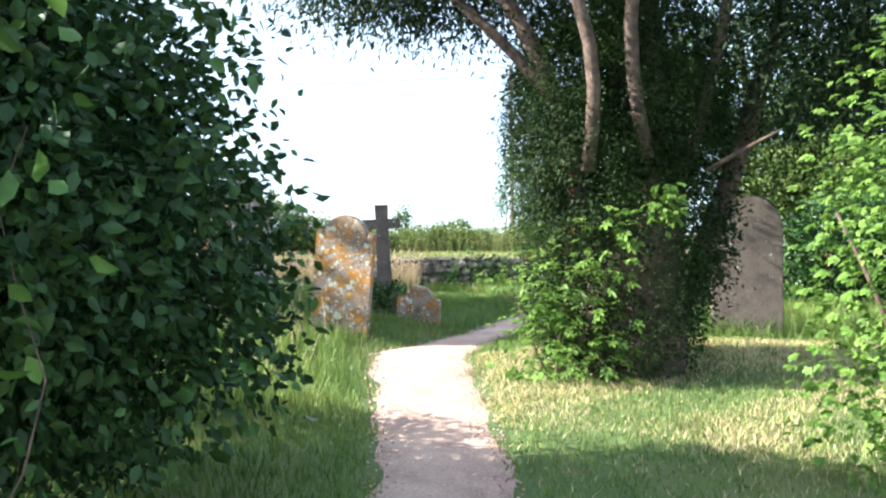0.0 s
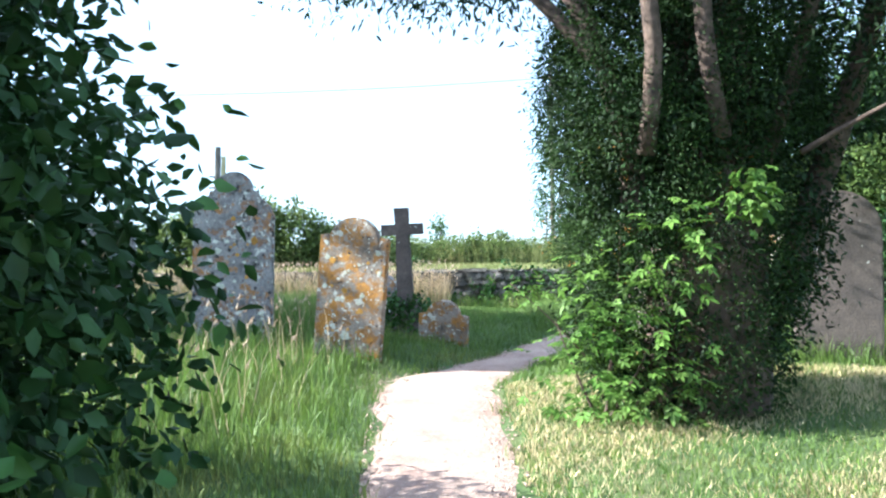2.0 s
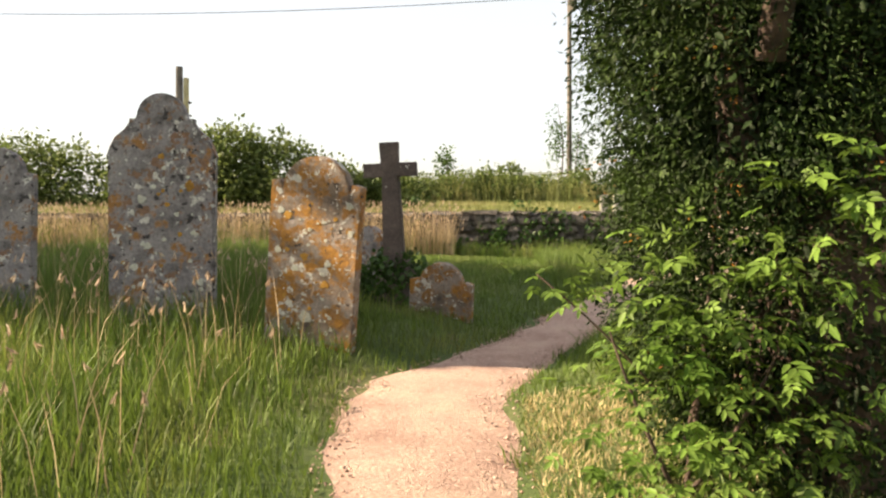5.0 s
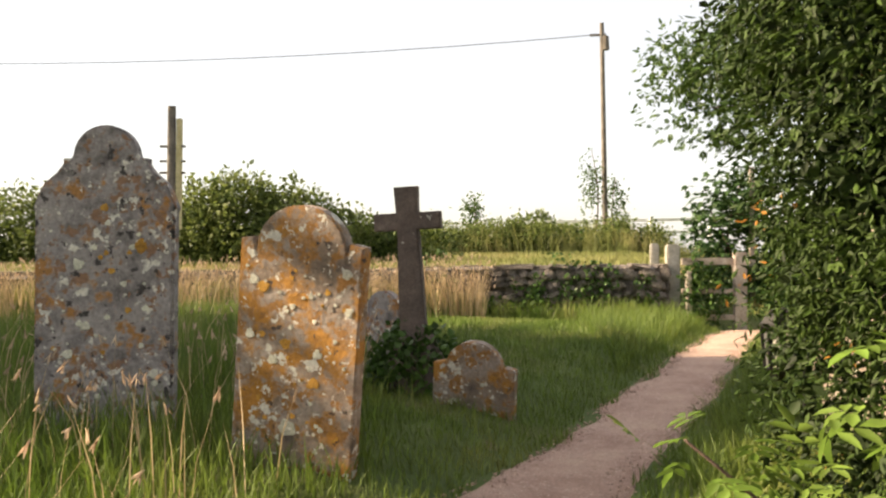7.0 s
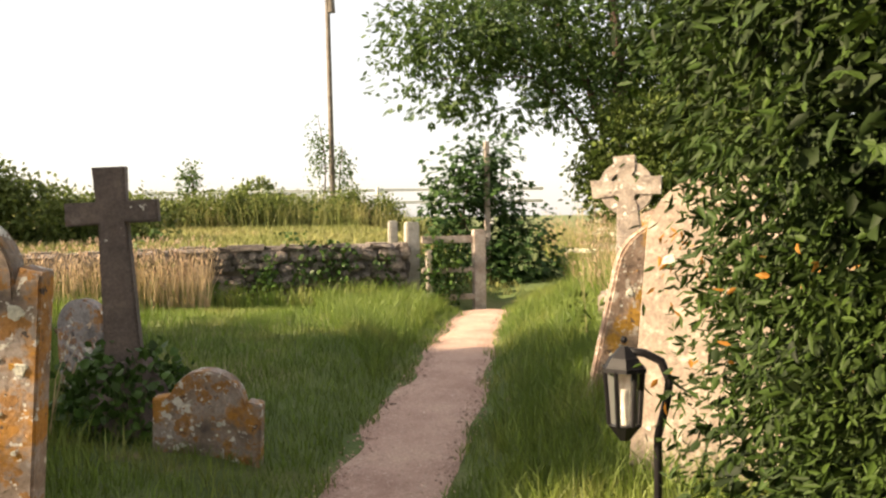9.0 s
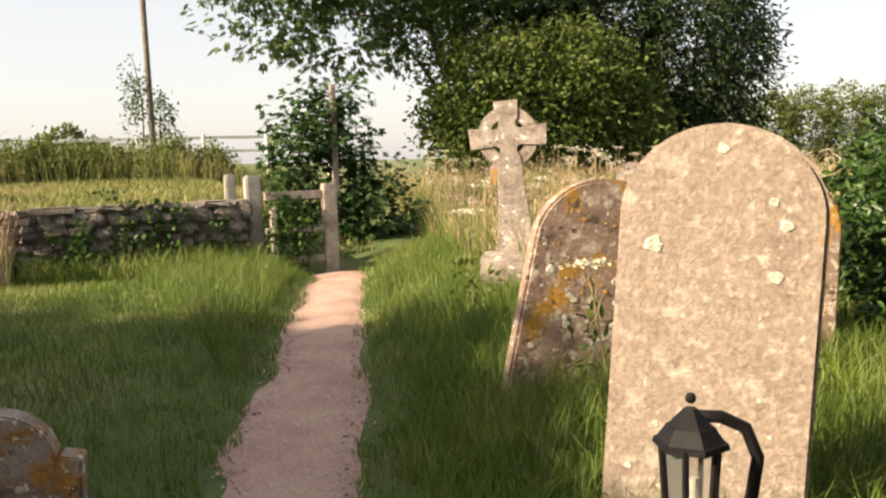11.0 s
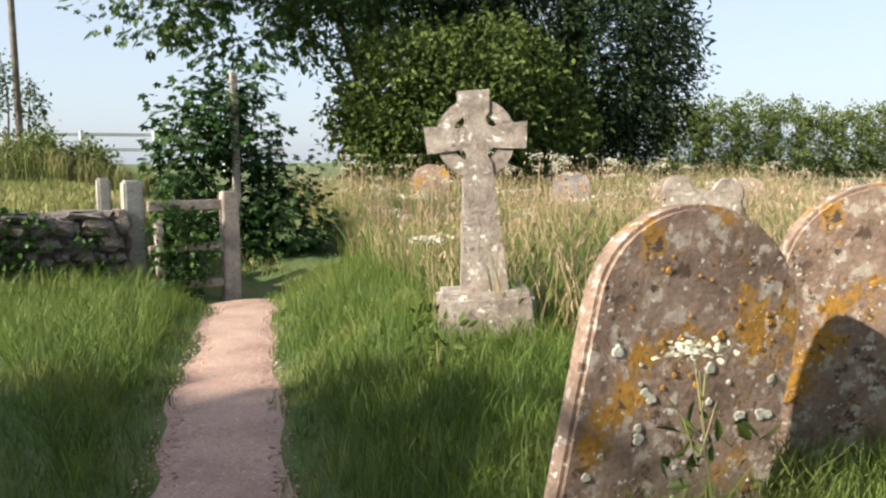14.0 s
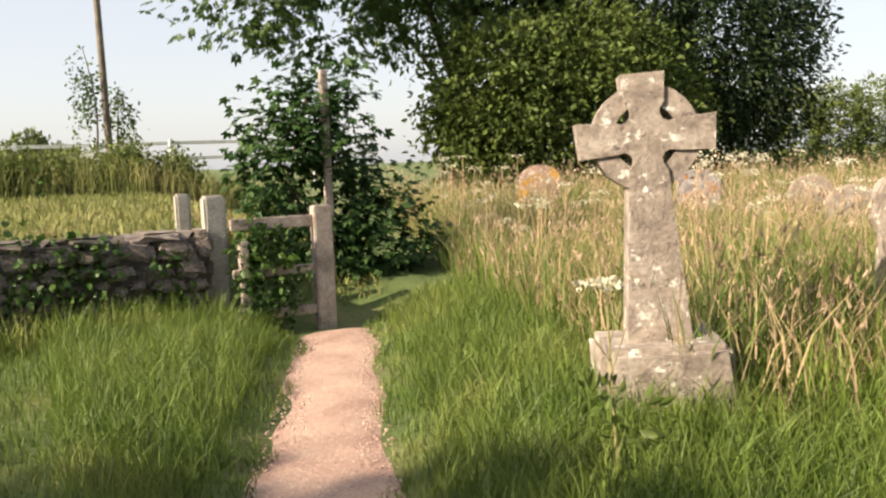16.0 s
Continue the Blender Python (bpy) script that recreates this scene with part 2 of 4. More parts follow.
def slab(bm, outline, y0, y1, bev=0.012):
    """An outline in x, z given thickness from y0 to y1, with rounded edges."""
    front = [bm.verts.new((x, y0, z)) for x, z in outline]
    f = bm.faces.new(front)
    r = bmesh.ops.extrude_face_region(bm, geom=[f])
    for v in r["geom"]:
        if isinstance(v, bmesh.types.BMVert):
            v.co.y = y1
    if bev:
        es = [e for e in bm.edges if len(e.link_faces) == 2 and e.calc_face_angle(0) > 0.9 and abs(e.verts[0].co.y - e.verts[1].co.y) < 1e-6]
        bmesh.ops.bevel(bm, geom=es, offset=bev, segments=2, affect="EDGES", clamp_overlap=True)


def tube(bm, pts, radii, sides=8):
    """A tapered tube along points."""
    pts = [Vector(p) for p in pts]
    rings = []
    for i, p in enumerate(pts):
        d = (pts[min(i + 1, len(pts) - 1)] - pts[max(i - 1, 0)]).normalized()
        a = d.orthogonal().normalized() if abs(d.z) < 0.99 else Vector((1, 0, 0))
        if i and abs(d.dot(rings[-1][1])) < 0.999:
            a = (rings[-1][1] - d * rings[-1][1].dot(d)).normalized()
        b = d.cross(a)
        rings.append(([bm.verts.new(p + (a * math.cos(t) + b * math.sin(t)) * radii[i]) for t in [2 * math.pi * k / sides for k in range(sides)]], a))
    for (r0, _), (r1, _) in zip(rings, rings[1:]):
        for k in range(sides):
            bm.faces.new((r0[k], r0[(k + 1) % sides], r1[(k + 1) % sides], r1[k]))
    bm.faces.new(rings[0][0])
    bm.faces.new(rings[-1][0])


def arc(cx, cz, rx, rz, a0, a1, n):
    return [(cx + rx * math.cos(radians(a0 + (a1 - a0) * i / n)), cz + rz * math.sin(radians(a0 + (a1 - a0) * i / n))) for i in range(n + 1)]


def unit(v):
    return v / np.maximum(np.linalg.norm(v, axis=-1, keepdims=True), 1e-9)


def leaf_mesh(name, at, along, length, width, mat, droop=0.25, flat=None):
    """Leaves, each a folded pointed blade: at (n,3), along (n,3) unit, length (n,), width (n,)."""
    n = len(at)
    side = unit(np.cross(along, unit(rng.normal(size=(n, 3))) if flat is None else flat))
    up = np.cross(side, along)
    L, W = length[:, None], width[:, None]
    v = np.stack([at, at + along * L * 0.35 + side * W * 0.5 + up * W * 0.12, at + along * L * 0.72 + side * W * 0.34 + up * W * 0.05,
                  at + along * L - up * L * droop * 0.4, at + along * L * 0.72 - side * W * 0.34 + up * W * 0.05,
                  at + along * L * 0.35 - side * W * 0.5 + up * W * 0.12], 1)
    k = np.arange(n)[:, None] * 6
    loops = np.concatenate([k + [0, 1, 2, 3], k + [0, 3, 4, 5]], 1).ravel()
    return raw_mesh(name, v.reshape(-1, 3), np.full(2 * n, 4), loops, mat)


def clumps(blobs, count, per, spread, shell=(0.72, 1.03)):
    """Points in clumps over the outer shell of ellipsoids ((cx,cy,cz),(rx,ry,rz)); gives points and outward directions."""
    vol = np.array([r[0] * r[1] + r[1] * r[2] + r[0] * r[2] for _, r in blobs])
    pick = rng.choice(len(blobs), count, p=vol / vol.sum())
    c, r = np.array([b[0] for b in blobs])[pick], np.array([b[1] for b in blobs])[pick]
    d = unit(rng.normal(size=(count, 3)))
    centre = c + d * r * rng.uniform(*shell, (count, 1))
    at = np.repeat(centre, per, 0) + rng.normal(size=(count * per, 3)) * spread
    return at, np.repeat(unit(d / r), per, 0)


def hollow(p, f):
    """A slow wavy field over space, about -1 to 1, for gaps in foliage."""
    x, y, z = p[:, 0] * f, p[:, 1] * f, p[:, 2] * f
    return (np.sin(x + 1.7 * np.sin(0.8 * z + 1)) + np.sin(1.3 * y + 1.5 * np.sin(0.9 * x + 2)) + np.sin(1.1 * z + 1.6 * np.sin(1.1 * y + 0.6 * x))) / 3


LEAF_PLANS = {  # leaflets of one leaf: (place on the stalk, turn in degrees, size)
    "pinnate": ((1.0, 0, 1.0), (0.85, 62, 0.85), (0.85, -62, 0.85), (0.45, 66, 0.75), (0.45, -66, 0.75)),
    "feather": ((1.0, 0, 0.9), (0.9, 50, 0.85), (0.9, -50, 0.85), (0.65, 55, 0.85), (0.65, -55, 0.85), (0.4, 60, 0.75), (0.4, -60, 0.75)),
    "palmate": ((0.5, 0, 1.0), (0.5, 48, 0.85), (0.5, -48, 0.85), (0.5, 100, 0.55), (0.5, -100, 0.55)),
}


def sprays(name, blobs, count, size, plan, mat, parent=None, label="", shell=(0.6, 1.05), narrow=0.45, hang=0.3, floor=None, gaps=None):
    """Compound or lobed leaves: each a flat hand of leaflets on one stalk."""
    at, out = clumps(blobs, count, 1, 0.04, shell)
    keep = np.ones(len(at), bool)
    if floor is not None:
        keep &= at[:, 2] > floor
    if gaps:
        keep &= hollow(at, gaps[0]) > gaps[1]
    at, out = at[keep], out[keep]
    n = len(at)
    d = unit(out * np.array([1, 1, 0.4]) + rng.normal(size=(n, 3)) * np.array([0.7, 0.7, 0.3]) - np.array([0, 0, hang]))
    side = unit(np.cross(d, np.array([0, 0, 1.0]) + rng.normal(size=(n, 3)) * 0.35))
    stalk = (size * rng.uniform(0.65, 1.3, n))[:, None]
    pos, along, ln = [], [], []
    for u, turn, k in LEAF_PLANS[plan]:
        c, w = math.cos(radians(turn)), math.sin(radians(turn))
        pos.append(at + d * stalk * u)
        along.append(unit(d * c + side * w - np.array([0, 0, 0.12])))
        ln.append(stalk[:, 0] * k)
    pos, along, ln = np.concatenate(pos), np.concatenate(along), np.concatenate(ln)
    up = np.tile(np.cross(side, d), (len(LEAF_PLANS[plan]), 1))
    me = leaf_mesh(name, pos, along, ln, ln * narrow, mat, flat=up)
    return tagged(child(new(name, me), parent), label)


def crown(name, blobs, count, per, spread, size, mat, parent=None, label="", shell=(0.72, 1.03), narrow=0.5, hang=0.3, floor=None, gaps=None):
    at, out = clumps(blobs, count, per, spread, shell)
    if gaps:
        keep = hollow(at, gaps[0]) > gaps[1]
        at, out = at[keep], out[keep]
    if floor is not None:
        keep = at[:, 2] > floor
        at, out = at[keep], out[keep]
    along = unit(out * 0.7 + rng.normal(size=at.shape) * 0.7 - np.array([0, 0, hang]))
    ln = size * rng.uniform(0.6, 1.3, len(at))
    me = leaf_mesh(name, at, along, ln, ln * narrow * rng.uniform(0.8, 1.2, len(at)), mat)
    return tagged(child(new(name, me), parent), label)


# ---------------------------------------------------------------- ground
PATH_Y = [-6, 0, 4, 5.65, 7, 8, 8.6, 9.0, 9.6, 10.3, 11.2, 12.3, 13.7, 15, 16.3, 17.1]
PATH_L = [-0.45, -0.45, -0.40, -0.50, -0.66, -0.74, -0.74, -0.42, -0.02, 0.24, 0.56, 1.02, 1.52, 2.0, 2.5, 2.75]
PATH_R = [0.45, 0.45, 0.40, 0.36, 0.31, 0.27, 0.38, 0.50, 0.75, 0.97, 1.38, 1.75, 2.24, 2.7, 3.2, 3.45]
SPINE = ([-400, -6, 0, 7.2, 10.8, 13.2, 15.6, 17.4], [0.0, 0.08, 0.15, 0.52, 0.61, 0.68, 0.68, 0.60])


def smooth(a, b, x):
    t = np.clip((x - a) / (b - a), 0, 1)
    return t * t * (3 - 2 * t)


def height(x, y):
    x, y = np.asarray(x, float), np.asarray(y, float)
    base = np.interp(y, *SPINE)
    left, right = np.interp(y, PATH_Y, PATH_L), np.interp(y, PATH_Y, PATH_R)
    bank = smooth(6, 10, y) * (0.20 * smooth(0.05, 1.0, x - right) + 0.12 * smooth(0.05, 0.7, left - x)) + 0.03 * smooth(0, 0.15, x - right) + 0.03 * smooth(0, 0.15, left - x)
    near = base + bank + 0.02 * np.sin(x * 2.3 + y) * smooth(0.1, 0.8, np.maximum(x - right, left - x))
    field = np.interp(y, [17.5, 17.85, 26, 30, 60, 400], [0.6, 1.50, 1.68, 1.95, 1.9, 0.5])
    meadow = np.interp(y, [17, 20, 26, 60, 400], [0.80, 1.0, 1.2, 1.3, 0.5])
    far = field + (meadow - field) * smooth(2.3, 4.5, x)
    mix = smooth(17.45, 17.85, y) * (1 - smooth(2.2, 2.6, x)) + smooth(17.3, 20, y) * smooth(2.2, 2.6, x)
    return near + (far - near) * mix


def axis_steps(a, b, step, far):
    core = list(np.arange(a, b + 1e-6, step))
    low, high, s = [a], [b], step
    while low[-1] > -far or high[-1] < far:
        s *= 1.35
        low.append(low[-1] - s)
        high.append(high[-1] + s)
    return np.array(low[:0:-1] + core + high[1:])


def grid_mesh(name, xs, ys, zf, mat):
    X, Y = np.meshgrid(xs, ys)
    v = np.stack([X, Y, zf(X, Y)], -1).reshape(-1, 3)
    nx, ny = len(xs), len(ys)
    i = (np.arange(ny - 1)[:, None] * nx + np.arange(nx - 1)[None]).ravel()
    loops = np.stack([i, i + 1, i + nx + 1, i + nx], 1).ravel()
    me = raw_mesh(name, v, np.full(len(i), 4), loops, mat)
    me.polygons.foreach_set("use_smooth", [True] * len(me.polygons))
    return me


ground = tagged(new("ground", grid_mesh("ground", axis_steps(-8, 9, 0.14, 450), axis_steps(-3, 20, 0.14, 450), height, M_SOIL)),
                "grassy churchyard ground with a low bank beside the path", "ground", kind="structure")

ys = np.arange(-6, 17.15, 0.1)
us = np.linspace(-0.02, 1.02, 13)
L, R = np.interp(ys, PATH_Y, PATH_L), np.interp(ys, PATH_Y, PATH_R)
wob = 0.05 * np.sin(ys * 3.1) + 0.035 * np.sin(ys * 7.7)
PX = (L + wob)[:, None] + (R - L - wob + 0.04 * np.sin(ys * 4.3 + 1))[:, None] * us[None]
PY = np.repeat(ys[:, None], len(us), 1)
pz = np.interp(PY, *SPINE) + 0.022 - 0.030 * (2 * np.abs(us - 0.5))[None] ** 3
i = (np.arange(len(ys) - 1)[:, None] * len(us) + np.arange(len(us) - 1)[None]).ravel()
path_ob = tagged(new("path", raw_mesh("path", np.stack([PX, PY, pz], -1).reshape(-1, 3), np.full(len(i), 4), np.stack([i, i + 1, i + len(us) + 1, i + len(us)], 1).ravel(), M_GRAVEL)),
                 "worn pinkish gravel footpath winding between graves", "path", kind="structure")

# ---------------------------------------------------------------- headstones


def shouldered(w, h, neck, head, bottom=-0.35):
    """Half-round head over square shoulders: w width, h full height, neck height of the shoulders, head half-width of the round."""
    return [(-w / 2, bottom), (w / 2, bottom), (w / 2, neck)] + [(head + 0.015, neck + 0.012)] + arc(0, h - head * 0.95, head, head * 0.95, 0, 180, 16) + [(-head - 0.015, neck + 0.012), (-w / 2, neck)]


def ogee(w, h, bottom=-0.35):
    s = w / 0.78
    right = [(0.39, h - 0.50), (0.40, h - 0.47), (0.37, h - 0.40), (0.34, h - 0.33), (0.27, h - 0.27), (0.235, h - 0.22), (0.235, h - 0.19), (0.19, h - 0.19)]
    right = [(x * s, z) for x, z in right]
    return [(-0.385 * s, bottom), (0.385 * s, bottom)] + right + arc(0, h - 0.18, 0.18 * s, 0.18, 5, 175, 14) + [(-x, z) for x, z in right[::-1]]


def round_top(w, h, rise, bottom=-0.35):
    return [(-w / 2, bottom), (w / 2, bottom)] + arc(0, h - rise, w / 2, rise, 0, 180, 24)


def headstone(outline, thick, mat, x, y, z, turn, lean_side, lean_back, label):
    bm = bmesh.new()
    slab(bm, outline, -thick / 2, thick / 2, 0.014)
    ob = part("headstone", bm, mat)
    ob.matrix_world = pose(x, y, z, lean_back, lean_side, turn)
    return tagged(ob, label, "headstone", group="churchyard headstones")


def lichen(stone, thick, spots, mat=M_LICHEN):
    """Crusty lichen rosettes (x, z, radius) on a headstone's face."""
    for cx, cz, rad in spots:
        bm = bmesh.new()
        ph = rng.uniform(0, 6.28)
        ring = []
        for k in range(16):
            a = 2 * math.pi * k / 16
            q = rad * (1 + 0.12 * math.sin(3 * a + ph) + 0.08 * math.sin(5 * a + 2 * ph) + 0.06 * rng.normal())
            ring.append((cx + q * math.cos(a), cz + q * 0.9 * math.sin(a)))
        rim = [bm.verts.new((px, -thick / 2 + 0.002, pz)) for px, pz in ring]
        top = [bm.verts.new((cx + (px - cx) * 0.8, -thick / 2 - 0.004, cz + (pz - cz) * 0.8)) for px, pz in ring]
        for k in range(16):
            bm.faces.new((rim[k], rim[(k + 1) % 16], top[(k + 1) % 16], top[k]))
        bm.faces.new(top)
        part("lichen_patch", bm, mat, stone)


def scattered(n, w, z0, z1, r0, r1):
    return [(rng.uniform(-w / 2, w / 2), rng.uniform(z0, z1), r0 + (r1 - r0) * rng.uniform() ** 2.5) for _ in range(n)]


tall_stone = headstone(ogee(0.80, 1.85), 0.10, M_STONE_GREY, -2.36, 9.6, 0.64, 4, 0.5, -1, "tall grey headstone with curved shoulders and patchy lichen")
orange_stone = headstone(shouldered(0.65, 1.33, 1.15, 0.24), 0.10, M_STONE_ORANGE, -1.13, 9.08, 0.66, -12, 5.5, 3, "leaning headstone thickly covered in orange and white lichen")
small_stone = headstone(shouldered(0.55, 0.49, 0.33, 0.19, -0.25), 0.09, M_STONE_ORANGE, -0.31, 10.47, 0.69, -16, 4, 5, "small low round-headed headstone spotted with lichen")
buff_stone = headstone(round_top(0.624, 1.44, 0.29), 0.09, M_STONE_BUFF, 1.73, 9.20, 0.66, -41, 3.7, -4, "large pale buff headstone with a rounded top")
brown_stone = headstone(round_top(0.836, 1.20, 0.36), 0.09, M_STONE_BROWN, 2.29, 10.72, 0.70, -8, 13, -1, "leaning brown headstone with orange lichen and round top")
# dark stone colour here stands in for the shade under the yew's crown
headstone(round_top(0.70, 1.57, 0.34), 0.10, M_STONE_DARK, 3.12, 8.60, 0.58, -8, 0, 0, "broad round-topped headstone, darkened in colour for the yew's shade")
back_stone = headstone(round_top(0.87, 1.17, 0.38), 0.09, M_STONE_BROWN, 3.51, 10.72, 0.76, -28, 2, 0, "round-topped buff headstone behind its neighbours")
headstone(round_top(0.42, 0.75, 0.18), 0.08, M_STONE_GREY, -1.05, 11.6, 0.70, -40, -3, 0, "small grey headstone half hidden in long grass")
headstone(shouldered(0.6, 1.3, 1.1, 0.22), 0.09, M_STONE_GREY, -3.75, 9.75, 0.80, 0, 2, 0, "dark grey headstone in long grass")
for px, py, hh, tn, mt in ((7.3, 20.3, 0.95, -30, M_STONE_BROWN), (9.2, 19.2, 0.9, -35, M_STONE_GREY), (10.9, 18.7, 0.8, -30, M_STONE_BUFF), (12.4, 18.3, 0.85, -40, M_STONE_BUFF), (9.6, 17.0, 0.75, -30, M_STONE_CELTIC)):
    headstone(round_top(0.6, hh, 0.22), 0.09, mt, px, py, float(height(px, py)), tn, 3 * math.sin(px * 9), 2, "weathered headstone deep in the tall meadow grass")

lichen(buff_stone, 0.09, [(-0.20, 1.05, 0.032), (0.15, 1.20, 0.018), (0.19, 1.13, 0.022), (0.17, 0.97, 0.024), (-0.01, 1.36, 0.02)])
lichen(buff_stone, 0.09, scattered(16, 0.5, 0.25, 0.9, 0.005, 0.014))
lichen(orange_stone, 0.10, [(-0.02, 0.24, 0.05), (0.12, 0.62, 0.028), (-0.24, 0.95, 0.03), (-0.25, 0.68, 0.028), (0.25, 1.02, 0.03), (0.27, 0.84, 0.026)] + scattered(24, 0.58, 0.2, 1.05, 0.008, 0.028))
lichen(orange_stone, 0.10, scattered(20, 0.5, 0.2, 1.1, 0.01, 0.04), M_LICHEN_GOLD)
lichen(tall_stone, 0.10, scattered(34, 0.66, 0.3, 1.3, 0.008, 0.035))
lichen(tall_stone, 0.10, scattered(10, 0.6, 0.5, 1.4, 0.015, 0.05), M_LICHEN_GOLD)
lichen(small_stone, 0.09, scattered(9, 0.45, 0.08, 0.28, 0.008, 0.022))
lichen(brown_stone, 0.09, scattered(22, 0.7, 0.25, 0.75, 0.008, 0.03))
lichen(brown_stone, 0.09, scattered(26, 0.6, 0.6, 1.05, 0.006, 0.022), M_LICHEN_GOLD)
lichen(back_stone, 0.09, scattered(26, 0.75, 0.3, 0.95, 0.006, 0.022), M_LICHEN_GOLD)
scroll = [(-0.24, -0.3), (0.24, -0.3), (0.25, 0.55), (0.30, 0.66)] + arc(0.19, 0.80, 0.11, 0.11, -30, 130, 8) + [(0.06, 0.80), (0.0, 0.76), (-0.06, 0.80)] + arc(-0.19, 0.80, 0.11, 0.11, 50, 210, 8) + [(-0.30, 0.66), (-0.25, 0.55)]
headstone(scroll, 0.12, M_STONE_CELTIC, 5.43, 13.3, 0.98, -35, 3, 0, "pale lichen-crusted headstone with a scrolled double top")

# plain cross on its ivy mound
cross = thing("stone_cross", "dark stone Latin cross leaning slightly on a mound", "cross", -0.74, 11.0, 0.68, 1, -2.5, -3)
bm = bmesh.new()
slab(bm, [(-0.10, 0.35), (0.10, 0.35), (0.075, 1.23), (0.24, 1.23), (0.24, 1.355), (0.078, 1.355), (0.085, 1.54), (-0.085, 1.54), (-0.078, 1.355), (-0.24, 1.355), (-0.24, 1.23), (-0.075, 1.23)], -0.06, 0.06, 0.012)
part("cross_shaft", bm, M_STONE_DARK, cross)
bm = bmesh.new()
bmesh.ops.create_cone(bm, cap_ends=True, segments=14, radius1=0.33, radius2=0.13, depth=0.55, matrix=Matrix.Translation((0, 0, 0.2)))
for v in bm.verts:
    v.co += Vector(noise.noise_vector(v.co * 4)) * 0.05
part("mound_base", bm, M_STONE_DARK, cross)
crown("ivy", [((0, 0, 0.12), (0.36, 0.34, 0.42))], 260, 9, 0.04, 0.055, M_IVY, cross, "ivy growing over the base", (0.85, 1.05), 0.9)

# Celtic cross
celtic = thing("celtic_cross", "weathered granite Celtic cross on a rough tapered plinth", "cross", 3.42, 13.2, 0.70, -1, -3.2, -31)
bm = bmesh.new()
cusp = [(dx, 1.46 + dz) for dx, dz in arc(0.108, 0.108, 0.042, 0.042, 150, 300, 8)]      # rounded notch between two arms
quarter = [(-x, 2.92 - z) for x, z in cusp], [(x, 2.92 - z) for x, z in cusp], [(-x, z) for x, z in cusp]
slab(bm, [(-0.15, 0.5), (0.15, 0.5), (0.088, 1.31)] + quarter[1] + [(0.305, 1.378), (0.318, 1.545)] + cusp[::-1] + [(0.088, 1.61), (0.098, 1.75), (-0.098, 1.75), (-0.088, 1.61)] + quarter[2] + [(-0.318, 1.545), (-0.305, 1.378)] + quarter[0][::-1] + [(-0.088, 1.31)], -0.09, 0.09, 0.0)
part("cross_shaft", bm, M_STONE_CELTIC, celtic)
bm = bmesh.new()
outer, inner = arc(0, 1.46, 0.245, 0.245, 0, 360, 48), arc(0, 1.46, 0.150, 0.150, 0, 360, 48)
for yy in (-0.075, 0.075):
    vo, vi = [bm.verts.new((x, yy, z)) for x, z in outer[:-1]], [bm.verts.new((x, yy, z)) for x, z in inner[:-1]]
    for k in range(48):
        bm.faces.new((vo[k], vo[(k + 1) % 48], vi[(k + 1) % 48], vi[k]))
bm.verts.ensure_lookup_table()
for base in (0, 48):
    for k in range(48):
        a, b = base + k, base + (k + 1) % 48
        bm.faces.new([bm.verts[j] for j in (a, b, b + 96, a + 96)])
part("ring", bm, M_STONE_CELTIC, celtic)
bm = bmesh.new()
box(bm, -0.32, 0.32, -0.29, 0.29, -0.25, 0.51, 0.03)
for v in bm.verts:
    if v.co.z > 0.3:
        v.co.x *= 0.92
        v.co.y *= 0.92
bmesh.ops.subdivide_edges(bm, edges=bm.edges[:], cuts=3, use_grid_fill=True)
for v in bm.verts:
    v.co += Vector(noise.noise_vector(v.co * 6)) * 0.022
part("plinth", bm, M_STONE_CELTIC, celtic)

# ---------------------------------------------------------------- lantern
lamp = thing("garden_lantern", "black carriage lantern hanging from a curved bracket", "lantern", 1.0, 8.4, 0.55, 0, 0, -20)
bm = bmesh.new()
tube(bm, [(0.10, 0, -0.1), (0.10, 0, 0.70), (0.125, 0, 0.80), (0.135, 0, 0.87), (0.11, 0, 0.93), (0.06, 0, 0.955), (0.0, 0, 0.96)], [0.013] * 7, 8)
part("bracket", bm, M_BLACK, lamp, smooth=True)
bm = bmesh.new()
bmesh.ops.create_cone(bm, cap_ends=True, segments=6, radius1=0.066, radius2=0.046, depth=0.030, matrix=Matrix.Translation((0, 0, 0.927)))
bmesh.ops.create_cone(bm, cap_ends=True, segments=6, radius1=0.073, radius2=0.071, depth=0.012, matrix=Matrix.Translation((0, 0, 0.907)))
bmesh.ops.create_cone(bm, cap_ends=True, segments=6, radius1=0.045, radius2=0.012, depth=0.036, matrix=Matrix.Translation((0, 0, 0.958)))
bmesh.ops.create_uvsphere(bm, u_segments=8, v_segments=6, radius=0.011, matrix=Matrix.Translation((0, 0, 0.995)))
part("roof", bm, M_BLACK, lamp)
for k in range(6):
    a0, a1 = radians(60 * k), radians(60 * k + 60)
    bm = bmesh.new()
    tube(bm, [(0.058 * math.cos(a0), 0.058 * math.sin(a0), 0.908), (0.046 * math.cos(a0), 0.046 * math.sin(a0), 0.735)], [0.007, 0.007], 6)
    part("glazing_bar", bm, M_BLACK, lamp)
    bm = bmesh.new()
    vs = [bm.verts.new((r * math.cos(a), r * math.sin(a), z)) for r, a, z in ((0.054, a0, 0.905), (0.054, a1, 0.905), (0.043, a1, 0.74), (0.043, a0, 0.74))]
    bm.faces.new(vs)
    part("pane", bm, M_GLASS, lamp).visible_shadow = False
bm = bmesh.new()
